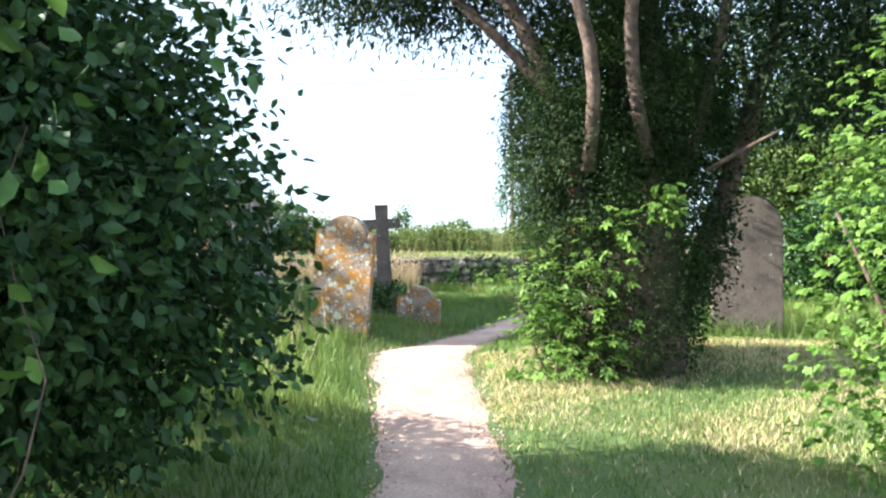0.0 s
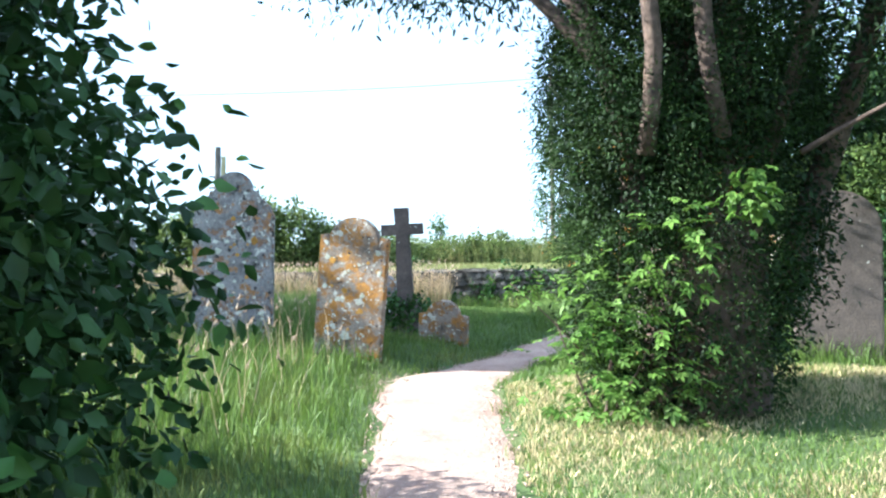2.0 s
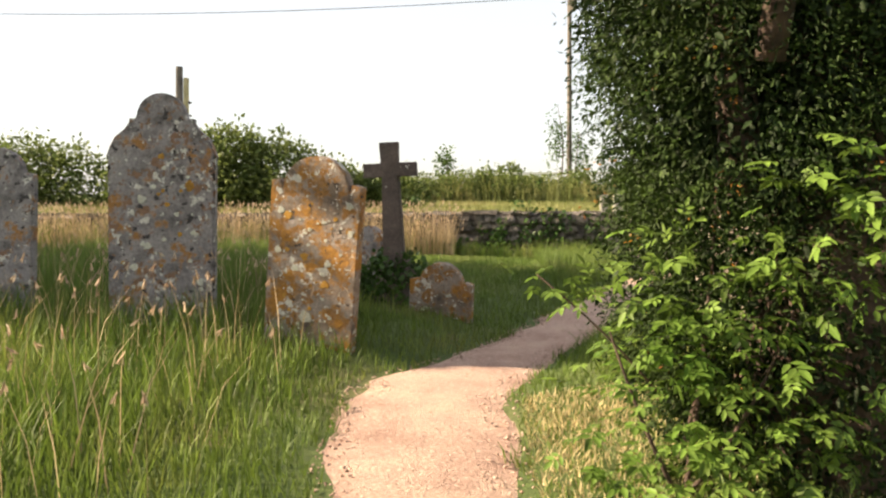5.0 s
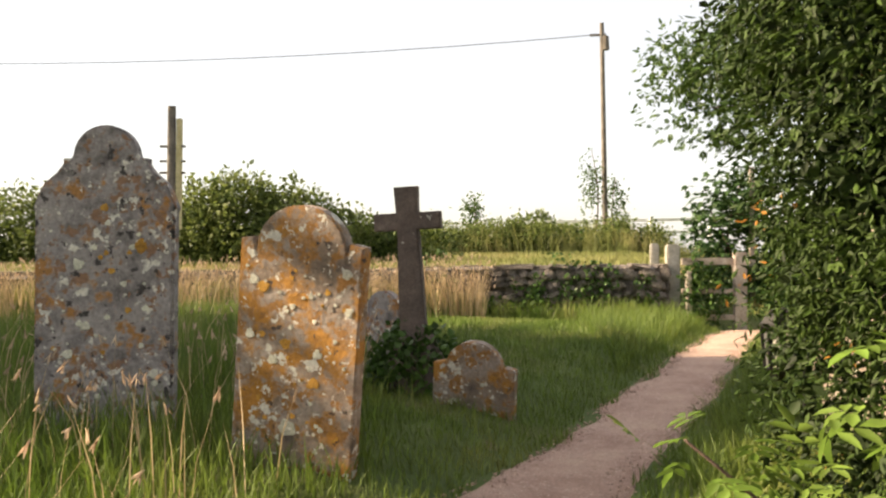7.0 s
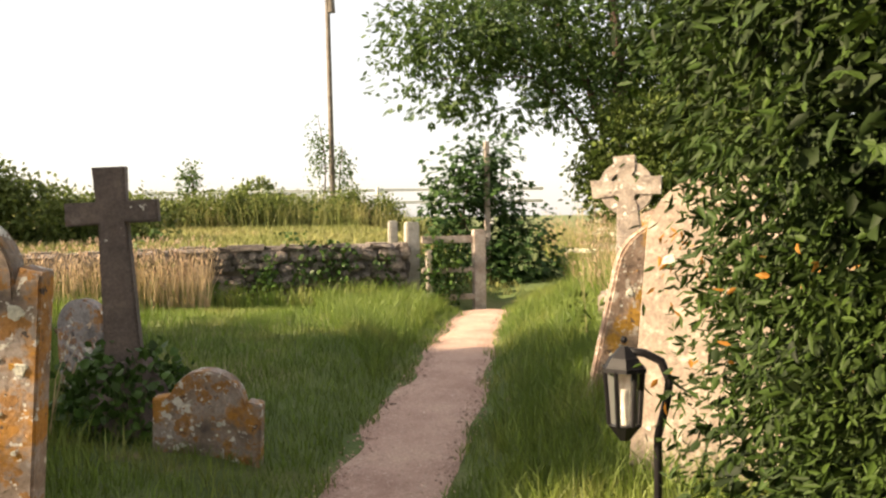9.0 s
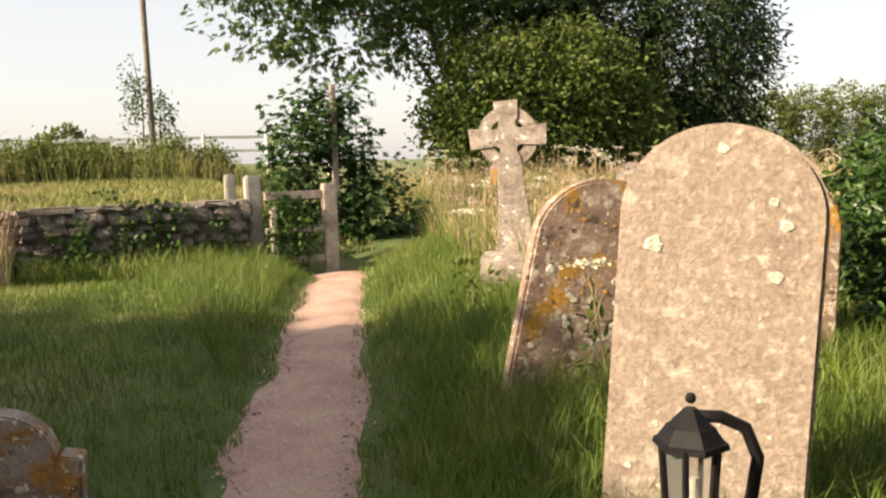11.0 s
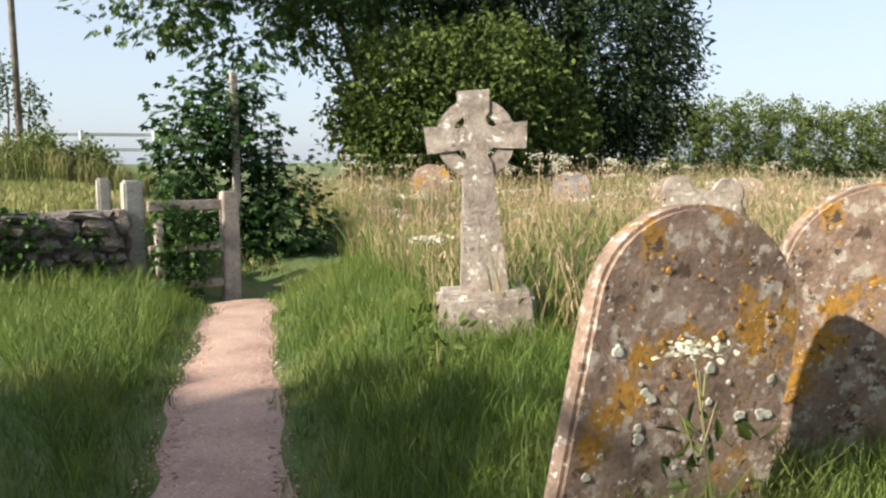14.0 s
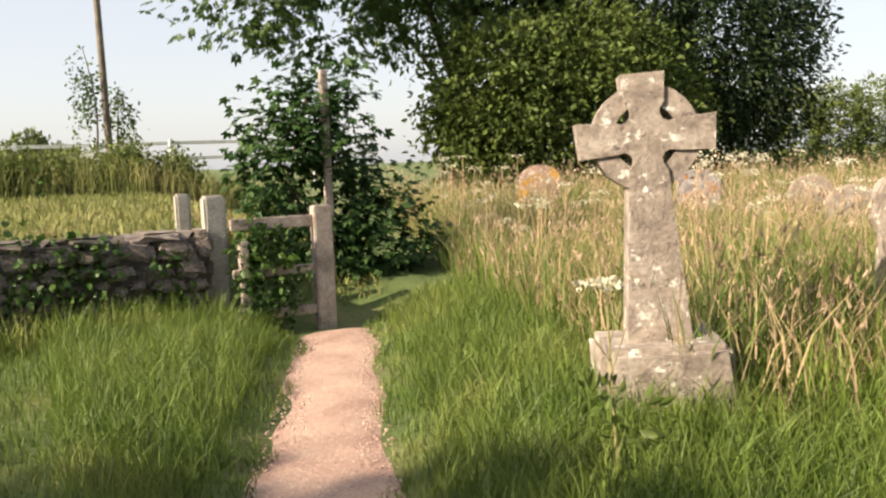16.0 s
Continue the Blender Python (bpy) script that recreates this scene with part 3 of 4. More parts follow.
bmesh.ops.create_cone(bm, cap_ends=True, segments=6, radius1=0.016, radius2=0.056, depth=0.05, matrix=Matrix.Translation((0, 0, 0.712)))
part("base_cup", bm, M_BLACK, lamp)
bm = bmesh.new()
bmesh.ops.create_cone(bm, cap_ends=True, segments=10, radius1=0.012, radius2=0.012, depth=0.11, matrix=Matrix.Translation((0, 0, 0.79)))
part("candle_tube", bm, M_CONCRETE, lamp, "pale candle-shaped bulb holder")

# ---------------------------------------------------------------- gate, posts, poles
gate = thing("stile_gate", "weathered grey timber footpath gate with ivy on its rails", "gate", 0, 17.4, 0.5)
for x0, x1, top in ((3.03, 3.20, 1.22), (2.36, 2.44, 0.95)):
    bm = bmesh.new()
    box(bm, x0, x1, -0.07, 0.07, -0.3, top, 0.012)
    part("post", bm, M_WOOD, gate)
for z0, z1 in ((1.04, 1.14), (0.62, 0.70), (0.25, 0.33)):
    bm = bmesh.new()
    box(bm, 2.30, 3.04, -0.03, 0.03, z0, z1, 0.008)
    part("rail", bm, M_WOOD, gate)
crown("ivy", [((2.62, -0.02, 0.6), (0.26, 0.12, 0.55))], 150, 8, 0.05, 0.06, M_IVY, gate, "ivy climbing over the rails", (0.6, 1.05), 0.9, floor=0)
for x, w, h in ((2.23, 0.19, 1.34), (2.02, 0.13, 1.34)):
    bm = bmesh.new()
    box(bm, -w / 2, w / 2, -w / 2, w / 2, -0.3, h, 0.02)
    p = part("gatepost", bm, M_CONCRETE)
    p.location = (x, 17.72 if w > 0.15 else 18.05, 0.5 if w > 0.15 else 0.52)
    tagged(p, "pale squared stone gatepost at the wall end", "gatepost", "stone gateposts")
bm = bmesh.new()
box(bm, -0.04, 0.04, -0.04, 0.04, -0.4, 2.30, 0.01)
sp = part("waymark_post", bm, M_WOOD)
sp.location = (3.64, 18.72, 0.76)
tagged(sp, "tall weathered wooden waymark post among sapling leaves", "post")


def pole(x, y, z, h, r, label, lean=0.0):
    e = thing("telegraph_pole", label, "pole", x, y, z, 0, lean, 0, group="telegraph poles")
    bm = bmesh.new()
    tube(bm, [(0, 0, -0.5), (0, 0, h)], [r, r * 0.75], 10)
    part("shaft", bm, M_POLE, e)
    return e


p2 = pole(2.52, 30.5, 1.85, 6.7, 0.085, "tall thin wooden telegraph pole beyond the wall", -0.5)
bm = bmesh.new()
box(bm, -0.35, 0.12, -0.04, 0.04, 6.32, 6.38)
part("crossarm", bm, M_POLE, p2)
bm = bmesh.new()
bmesh.ops.create_cone(bm, cap_ends=True, segments=10, radius1=0.12, radius2=0.10, depth=0.4, matrix=Matrix.Translation((0.1, 0, 6.1)))
part("transformer", bm, M_POLE, p2)
p1 = pole(-4.25, 14.9, 0.75, 2.8, 0.065, "short dark wooden pole with insulator arms", 1)
for z in (2.30, 2.12, 1.98):
    bm = bmesh.new()
    box(bm, -0.14, 0.17, -0.02, 0.02, z, z + 0.025)
    part("insulator_arm", bm, M_POLE, p1)
bm = bmesh.new()
box(bm, 0.065, 0.13, -0.03, 0.03, 1.3, 2.65, 0.008)
part("cable_guard", bm, M_GUARD, p1, "faded yellow cable guard")
bm = bmesh.new()
pts = [(2.15 - 34 * u, 30.5, 8.2 - 2.2 * u * (1 - u) * 1.2 + 0.6 * u) for u in [k / 16 for k in range(17)]]
tube(bm, pts, [0.012] * 17, 5)
tagged(part("overhead_cable", bm, M_WIRE), "thin dark overhead cable hung from the telegraph pole", "cable")

# white rail fence far beyond the gate
for k in range(7):
    f = thing("rail_fence", "white painted rail fence across the far field", "fence", -3 + 1.8 * k, 34 - 0.3 * k, 1.85, group="far field fence")
    bm = bmesh.new()
    box(bm, -0.05, 0.05, -0.05, 0.05, -0.3, 1.0, 0.01)
    part("post", bm, M_WHITE, f)
    for z in (0.45, 0.85):
        bm = bmesh.new()
        box(bm, 0.05, 1.75, -0.02, 0.02, z, z + 0.09)
        part("rail", bm, M_WHITE, f)

# ---------------------------------------------------------------- trees and shrubs


def limb(bm, p0, p1, r0, r1, bend=0.15, n=6):
    p0, p1 = Vector(p0), Vector(p1)
    off = Vector((rng.normal(), rng.normal(), 0)) * bend
    pts = [p0.lerp(p1, k / n) + off * math.sin(math.pi * k / n) for k in range(n + 1)]
    tube(bm, pts, [r0 + (r1 - r0) * k / n for k in range(n + 1)], 8)


def woody(name, label, category, limbs, x, y, z, bark=M_BARK):
    """A trunk and limbs (base, tip, radius, tip radius), in the thing's own space."""
    e = thing(name, label, category, x, y, z)
    for k, (a, b, r0, r1) in enumerate(limbs):
        bm = bmesh.new()
        limb(bm, a, b, r0, r1, 0.12 * (Vector(b) - Vector(a)).length * 0.4)
        part("trunk" if k == 0 else "limb", bm, bark, e, smooth=True)
    return e


# the ivy-clad old yew beside the path
yew = woody("yew_tree", "old many-stemmed yew tree clad in ivy, dark crown", "tree",
            [((0.1, 0.1, -0.3), (0.15, 0.2, 3.6), 0.50, 0.20), ((-0.35, -0.2, 1.2), (-1.15, -0.3, 3.4), 0.09, 0.06), ((-0.35, -0.5, 1.7), (-0.75, -0.75, 3.6), 0.06, 0.045),
             ((0.12, -0.5, 1.8), (0.10, -0.72, 3.8), 0.06, 0.05), ((0.35, -0.2, 1.4), (0.8, -0.5, 3.3), 0.06, 0.045), ((0.4, 0.2, 0.2), (1.5, 0.1, 3.4), 0.12, 0.06),
             ((0, 0.3, 0.4), (0.2, 0.9, 3.6), 0.12, 0.06), ((-0.5, -0.3, 2.2), (-1.9, -0.1, 3.6), 0.06, 0.03), ((0.6, -0.5, 1.7), (1.0, -0.9, 1.95), 0.022, 0.010)], 1.5, 7.1, 0.5)
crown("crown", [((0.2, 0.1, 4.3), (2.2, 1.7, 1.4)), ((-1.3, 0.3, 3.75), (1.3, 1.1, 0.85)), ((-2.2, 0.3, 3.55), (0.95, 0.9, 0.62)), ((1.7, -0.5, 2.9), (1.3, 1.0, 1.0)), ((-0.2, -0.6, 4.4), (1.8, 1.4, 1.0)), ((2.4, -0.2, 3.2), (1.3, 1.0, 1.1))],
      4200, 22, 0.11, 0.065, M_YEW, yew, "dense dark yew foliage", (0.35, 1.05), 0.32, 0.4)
# near-black filling painted as the shaded hollow behind the gaps in the ivy
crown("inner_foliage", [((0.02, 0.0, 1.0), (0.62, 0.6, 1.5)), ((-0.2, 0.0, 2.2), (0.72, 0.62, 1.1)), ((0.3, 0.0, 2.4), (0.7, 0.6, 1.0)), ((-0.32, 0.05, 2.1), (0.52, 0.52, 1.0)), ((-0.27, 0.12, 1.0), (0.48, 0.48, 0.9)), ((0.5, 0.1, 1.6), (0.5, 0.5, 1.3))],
      3600, 18, 0.08, 0.045, M_YEW, yew, "yew shoots behind the ivy, near-black for the inner shade", (0.75, 1.02), 0.45, 0.4, floor=0.0)
crown("ivy", [((0.0, 0.0, 0.9), (0.74, 0.70, 1.5)), ((-0.36, -0.05, 2.0), (0.62, 0.64, 1.2)), ((0.1, 0.05, 2.3), (0.85, 0.7, 1.0)), ((-0.34, 0.1, 2.1), (0.62, 0.6, 0.95)), ((-0.28, 0.12, 1.0), (0.57, 0.55, 0.9))],
      9000, 18, 0.045, 0.026, M_CLAD, yew, "fine dark shoots over the trunk", (0.88, 1.07), 0.32, 0.5, floor=0.0, gaps=(6.0, -0.22))
sprays("ivy", [((0.0, 0.0, 0.9), (0.76, 0.72, 1.5)), ((-0.36, -0.05, 2.0), (0.64, 0.66, 1.2))], 2600, 0.028, "palmate", M_CLAD, yew, "glossy dark ivy climbing the trunk", (0.9, 1.06), 0.6, 0.5, floor=0.0, gaps=(4.0, 0.05))
crown("browned_shoots", [((-0.1, 0.1, 1.3), (0.78, 0.74, 1.1))], 55, 8, 0.035, 0.02, M_RUST, yew, "rusty dying shoots", (0.95, 1.05), 0.4, 0.5, floor=0.2)["kind"] = "stuff"

elder = woody("elder_shrub", "bright green elder shrub growing at the yew's foot", "shrub",
              [((0, 0, -0.1), (0.15, 0.1, 1.5), 0.014, 0.005), ((0, 0, 0), (-0.3, -0.1, 0.7), 0.011, 0.004), ((0, 0, 0), (0.35, -0.2, 0.8), 0.011, 0.004), ((-0.1, 0, 0.45), (-0.58, -0.15, 0.92), 0.006, 0.003),
               ((0, 0, 0.2), (0.5, 0.05, 1.7), 0.010, 0.004)], 0.88, 6.72, 0.48)
sprays("leaves", [((0.0, 0.0, 0.36), (0.36, 0.34, 0.36)), ((0.28, -0.12, 0.46), (0.34, 0.27, 0.44)), ((-0.05, -0.05, 0.85), (0.2, 0.2, 0.25)), ((0.38, -0.36, 1.12), (0.24, 0.12, 0.30))], 520, 0.062, "pinnate", M_ELDER, elder, "", (0.55, 1.1), 0.45, 0.4, floor=0.02)
sprays("drooping_spray", [((-0.46, -0.14, 0.90), (0.18, 0.08, 0.06))], 22, 0.06, "pinnate", M_ELDER, elder, "long pale leafy shoot reaching over the path", (0.5, 1.1), 0.4, 0.1)["kind"] = "stuff"
sprays("upper_leaves", [((0.78, -0.50, 1.48), (0.16, 0.08, 0.20))], 46, 0.075, "palmate", M_ELDER, elder, "broad yellow-green leaves high on the trunk", (0.3, 1.1), 0.7, 0.6)
sprig = woody("elder_shrub", "low elder seedling with broad pale leaves beside the lantern", "shrub", [((0, 0, -0.05), (0.02, 0, 0.42), 0.006, 0.003), ((0, 0, 0.1), (0.14, 0.05, 0.38), 0.005, 0.002)], 0.93, 7.75, 0.60)
sprays("leaves", [((0.02, 0, 0.36), (0.18, 0.14, 0.10)), ((0.2, 0.02, 0.2), (0.22, 0.14, 0.16))], 34, 0.085, "pinnate", M_ELDER, sprig, "", (0.4, 1.1), 0.48, 0.15, floor=0.02)

# big dark shrub beside the start of the path
bush = woody("dark_shrub", "large dark evergreen shrub with climbing stems over it", "shrub",
             [((0, 0, -0.2), (0, 0.1, 2.2), 0.10, 0.04), ((0, 0, 0.2), (0.7, 0.1, 1.9), 0.05, 0.015), ((0, 0, 0.3), (-0.8, 0.2, 2.1), 0.05, 0.015)], -1.85, 3.0, 0.27)
crown("crown", [((0.0, 0.0, 1.6), (1.15, 1.25, 1.25)), ((-0.9, 0.1, 1.6), (1.2, 1.3, 1.3)), ((0.28, 0.1, 1.2), (0.95, 1.1, 0.85)), ((-0.4, 0.1, 2.1), (0.9, 0.9, 0.8)), ((-0.65, 1.85, 0.85), (0.85, 0.85, 0.75)), ((-0.35, 0.95, 1.65), (0.85, 0.75, 1.0))], 5400, 17, 0.085, 0.056, M_BUSH, bush, "", (0.55, 1.04), 0.55, 0.4, floor=0.05)
bm = bmesh.new()
for k in range(7):
    x0 = rng.uniform(0.0, 0.9)
    pts = [(x0 + 0.1 * math.sin(j * 1.3 + k), -1.15 - 0.12 * math.sin(j * 0.6) + 0.3 * x0, 0.05 + j * 0.22) for j in range(8)]
    tube(bm, pts, [0.0045 - 0.0004 * j for j in range(8)], 5)
part("climbing_stem", bm, M_BARK, bush, "thin pale climbing stems")
crown("climber_leaves", [((0.35, -1.0, 1.2), (0.55, 0.25, 1.0)), ((0.95, 0.1, 1.0), (0.35, 0.5, 0.6)), ((0.7, -0.3, 2.2), (0.5, 0.5, 0.5)), ((1.02, 1.0, 1.3), (0.22, 0.35, 0.55))], 330, 2, 0.07, 0.075, M_IVY, bush, "broad bright climber leaves", (0.7, 1.1), 0.62, 0.7)

rbush = woody("maple_shrub", "pale green leafy shrub beside the lawn", "shrub", [((0, 0, -0.2), (0, 0, 1.8), 0.04, 0.01), ((0, 0, 0.3), (-0.4, 0, 1.4), 0.02, 0.008)], 2.35, 4.1, 0.33)
sprays("leaves", [((0, 0, 1.2), (0.55, 0.5, 1.1)), ((0.5, 0.2, 1.6), (0.8, 0.6, 1.2)), ((-0.1, 0, 0.5), (0.5, 0.4, 0.5))], 2600, 0.05, "palmate", M_ELDER, rbush, "", (0.55, 1.05), 0.62, 0.5, floor=0.05)

# sapling by the gate
sap = woody("sycamore_sapling", "young dark-leaved sycamore behind the gate", "tree", [((0, 0, -0.2), (0, 0, 2.0), 0.04, 0.012), ((0, 0, 0.6), (-0.5, 0, 1.7), 0.02, 0.008), ((0, 0, 0.6), (0.5, 0.1, 1.8), 0.02, 0.008)], 3.5, 18.9, 0.78)
sprays("leaves", [((0.0, 0, 0.95), (0.80, 0.5, 0.95)), ((-0.35, 0, 1.5), (0.5, 0.4, 0.78)), ((0.42, 0, 1.7), (0.42, 0.4, 0.80)), ((0.05, 0, 1.9), (0.3, 0.3, 0.55)), ((0.4, 0, 0.3), (1.0, 0.5, 0.6)), ((0.75, 0, 0.55), (0.7, 0.5, 0.75))], 4200, 0.09, "palmate", M_SYC, sap, "", (0.4, 1.08), 0.5, 0.5, floor=-0.1, gaps=(5.0, -0.45))

# trees behind the meadow
haw = woody("hawthorn", "yellow-green hawthorn bush behind the meadow", "tree", [((0, 0, -0.2), (0, 0, 2.4), 0.14, 0.05), ((0, 0, 0.5), (-1.6, 0, 2.2), 0.08, 0.03), ((0, 0, 0.5), (1.6, 0, 2.3), 0.08, 0.03)], 10.6, 24.8, 1.1)
crown("crown", [((0, 0, 1.4), (2.7, 1.8, 1.8)), ((-1.2, 0, 2.2), (1.6, 1.5, 1.5)), ((0.9, 0, 2.8), (1.9, 1.5, 1.2)), ((2.2, -0.2, 1.5), (1.6, 1.3, 1.5))], 2100, 18, 0.16, 0.14, M_HAW, haw, "", (0.6, 1.06), 0.5, 0.3, floor=-0.1)
ash = woody("ash_tree", "tall ash tree with feathery overhanging branches", "tree", [((0, 0, -0.3), (0, 0, 8), 0.30, 0.10), ((0, 0, 2.2), (-3.6, -1.6, 5.2), 0.06, 0.02), ((0, 0, 2.8), (-2.2, 0, 7), 0.12, 0.04), ((0, 0, 3), (2.8, 0, 7), 0.12, 0.04), ((-2.4, -1.1, 4.2), (-5.4, -2.2, 3.9), 0.03, 0.010)], 9.6, 27.4, 1.15)
crown("crown", [((0, 0, 6.5), (3.4, 3.0, 2.8)), ((-2.8, -1.2, 5.6), (2.2, 1.8, 1.5)), ((-4.6, -2.0, 5.1), (1.9, 1.5, 1.1)), ((-5.6, -2.3, 4.6), (1.1, 1.0, 0.9)), ((1.5, 0, 5.0), (2.6, 2.2, 2.0)), ((-1.2, -0.8, 4.0), (1.4, 1.2, 1.0))], 1500, 9, 0.24, 0.17, M_ASH, ash, "", (0.5, 1.05), 0.4, 0.5)
sprays("leaf_sprays", [((-2.8, -1.2, 5.6), (2.2, 1.8, 1.5)), ((-4.6, -2.0, 5.1), (1.9, 1.5, 1.1)), ((-5.0, -2.0, 3.75), (1.7, 1.2, 0.75)), ((-3.4, -1.4, 3.6), (1.4, 1.2, 0.9)), ((-1.2, -0.8, 4.0), (1.4, 1.2, 1.0)), ((0, 0, 6.0), (3.4, 3.0, 2.6))], 7000, 0.13, "feather", M_ASH, ash, "feathery compound ash leaves", (0.4, 1.08), 0.42, 0.6, gaps=(2.6, -0.2))
con = woody("dark_conifer", "tall dark evergreen tree behind the graves", "tree", [((0, 0, -0.3), (0, 0, 8), 0.35, 0.10), ((0, 0, 1), (-1.8, 0, 4), 0.1, 0.04), ((0, 0, 1), (1.8, 0, 4), 0.1, 0.04)], 15.4, 26.0, 1.1)
crown("crown", [((0, 0, 4.2), (3.0, 2.6, 3.9)), ((-2.0, 0.4, 5.0), (2.2, 2.0, 3.2)), ((1.4, 0, 3.6), (2.3, 2.0, 2.8)), ((-3.2, 0.6, 4.6), (1.8, 1.6, 2.0))], 2700, 18, 0.2, 0.17, M_CONIFER, con, "", (0.55, 1.05), 0.35, 0.5, floor=0.2)


def hedge(name, label, category, points, rx, ry, rz, count, mat, size):
    e = thing(name, label, category, *points[0][:2], float(height(*points[0][:2])))
    o = Vector(e.location)
    blobs = [((x - o.x, y - o.y, float(height(x, y)) - o.z + top * 0.45), (rx * rng.uniform(0.8, 1.2), ry, top * 0.58)) for x, y, top in points]
    crown("leaves", blobs, count, 14, 0.10, size, mat, e, "", (0.6, 1.07), 0.5, 0.2)
    return e


hedge("hedge", "rounded green bramble hedge behind the stone wall", "hedge", [(-4.9, 19.4, 1.55), (-4.0, 19.6, 1.35), (-5.6, 19.5, 1.4), (-3.1, 20.0, 0.9), (-2.0, 20.4, 0.7), (-6.6, 19.8, 1.2)], 0.8, 0.7, 1, 1700, M_HEDGE, 0.10)
hedge("hedge", "low field hedge beyond the churchyard wall", "hedge", [(-8.5 - k * 1.0, 20.2, 1.25 + 0.2 * math.sin(k * 2)) for k in range(7)], 0.9, 0.7, 1, 1500, M_HEDGE, 0.10)
hedge("weed_bank", "rough bank of weeds and seeding grass in the field", "weeds", [(-3.6 + k * 0.75, 25.6 + 0.25 * k * 0.3, 0.75 + 0.14 * math.sin(k * 1.7)) for k in range(10)], 0.6, 0.7, 1, 1300, M_HEDGE, 0.09)
hedge("far_hedge", "long clipped field hedge in the distance", "hedge", [(19 + k * 1.6, 33 - k * 0.35, 2.95 + 0.2 * math.sin(k * 1.3)) for k in range(14)], 1.3, 1.0, 1, 4200, M_HEDGE, 0.13)
hedge("field_tree", "distant rounded tree on the far side of the field", "tree", [(1.0, 58, 2.2), (2.0, 58, 1.8)], 1.5, 1.2, 1, 200, M_HEDGE, 0.25)
for k, (x, y, h) in enumerate(((2.1, 30.2, 2.8), (2.87, 30.8, 2.1), (-1.35, 29.5, 1.5))):
    s = woody("young_tree", "thin young tree in the field, sparse leaves", "tree", [((0, 0, -0.2), (0, 0, h), 0.03, 0.008)], x, y, float(height(x, y)))
    s["group"] = "field saplings"
    crown("leaves", [((0, 0, h * 0.62), (0.30, 0.3, h * 0.38))], 60, 8, 0.09, 0.10, M_ASH, s, "", (0.3, 1.1), 0.5, 0.2)
ivy = hedge("ivy_mound", "thick dark ivy growing over a low tomb", "ivy", [(4.9, 10.4, 1.35), (5.5, 10.2, 1.4), (6.2, 9.9, 1.3), (5.3, 11.0, 1.3)], 0.55, 0.5, 1, 2300, M_DARKIVY, 0.075)
bm = bmesh.new()
box(bm, -0.2, 1.2, -0.3, 0.25, -0.2, 0.75, 0.03)
part("tomb", bm, M_STONE_BROWN, ivy, "old brown stone tomb under the ivy")

# tree outside the view whose shade lies across the graves
shade = woody("shade_tree", "tall broad-leaved churchyard tree shading the graves", "tree", [((0, 0, -0.3), (0, 0, 8), 0.4, 0.12), ((0, 0, 3), (0, 2.2, 7), 0.14, 0.05), ((0, 0, 3), (0, -1.8, 7), 0.14, 0.05)], -16, 10.8, 0.6)
crown("crown", [((0, v, 5.8), (1.7, 1.15, 4.7)) for v in (-1.2, -0.5, 0.2, 0.9)] + [((0, 1.4, 5.9), (1.7, 1.0, 4.9)), ((0.3, 2.6, 5.2), (1.6, 1.2, 4.3))], 7200, 14, 0.25, 0.34, M_ASH, shade, "", (0.1, 1.02), 0.7, 0.3)

# finial behind the graves
fin = thing("stone_finial", "small white stone finial above the ivy", "finial", 6.57, 12.0, 0.83)
bm = bmesh.new()
bmesh.ops.create_cone(bm, cap_ends=True, segments=10, radius1=0.09, radius2=0.06, depth=1.5, matrix=Matrix.Translation((0, 0, 0.65)))
bmesh.ops.create_cone(bm, cap_ends=True, segments=10, radius1=0.13, radius2=0.05, depth=0.12, matrix=Matrix.Translation((0, 0, 1.40)))
bmesh.ops.create_uvsphere(bm, u_segments=10, v_segments=8, radius=0.09, matrix=Matrix.Translation((0, 0, 1.54)))
part("finial_shaft", bm, M_CONCRETE, fin)

# ---------------------------------------------------------------- grass


def blades(name, xs, ys_, hs, ws, mat, label, lean=0.35, heads=0):
    n = len(xs)
    z = height(xs, ys_)
    a = rng.uniform(0, 2 * np.pi, n)
    side = np.stack([np.cos(a), np.sin(a), 0 * a], 1)
    b = rng.uniform(0, 2 * np.pi, n)
    bend = np.stack([np.cos(b), np.sin(b), 0 * b], 1) * (hs * rng.uniform(0.1, 1.0, n) * lean)[:, None]
    p = np.stack([xs, ys_, z - 0.01], 1)
    up = np.stack([0 * hs, 0 * hs, hs], 1)
    w = ws[:, None]
    v = np.stack([p - side * w, p + side * w, p + up * 0.55 + bend * 0.35 + side * w * 0.7, p + up * 0.55 + bend * 0.35 - side * w * 0.7, p + up * 0.95 + bend], 1).reshape(-1, 3)
    k = np.arange(n)[:, None] * 5
    loops = np.concatenate([k + [0, 1, 2, 3], k + [3, 2, 4]], 1).ravel()
    me = raw_mesh(name, v, np.tile([4, 3], n), loops, mat)
    if heads:                                     # a loose seed head of a few husks on every stalk
        tip = np.repeat((p + up * 0.95 + bend)[::heads], 4, 0)
        along = unit(rng.normal(size=tip.shape) * 0.28 + np.array([0, 0, 1.0]) + np.repeat(unit(bend)[::heads], 4, 0) * 0.5)
        ln = rng.uniform(0.03, 0.08, len(tip))
        tagged(new("seed_heads", leaf_mesh("seed_heads", tip - along * 0.05, along, ln, ln * 0.16, M_SEED)), "loose pinkish-tan grass seed heads", "grass", kind="stuff")
    return tagged(new(name, me), label, "grass", kind="stuff")


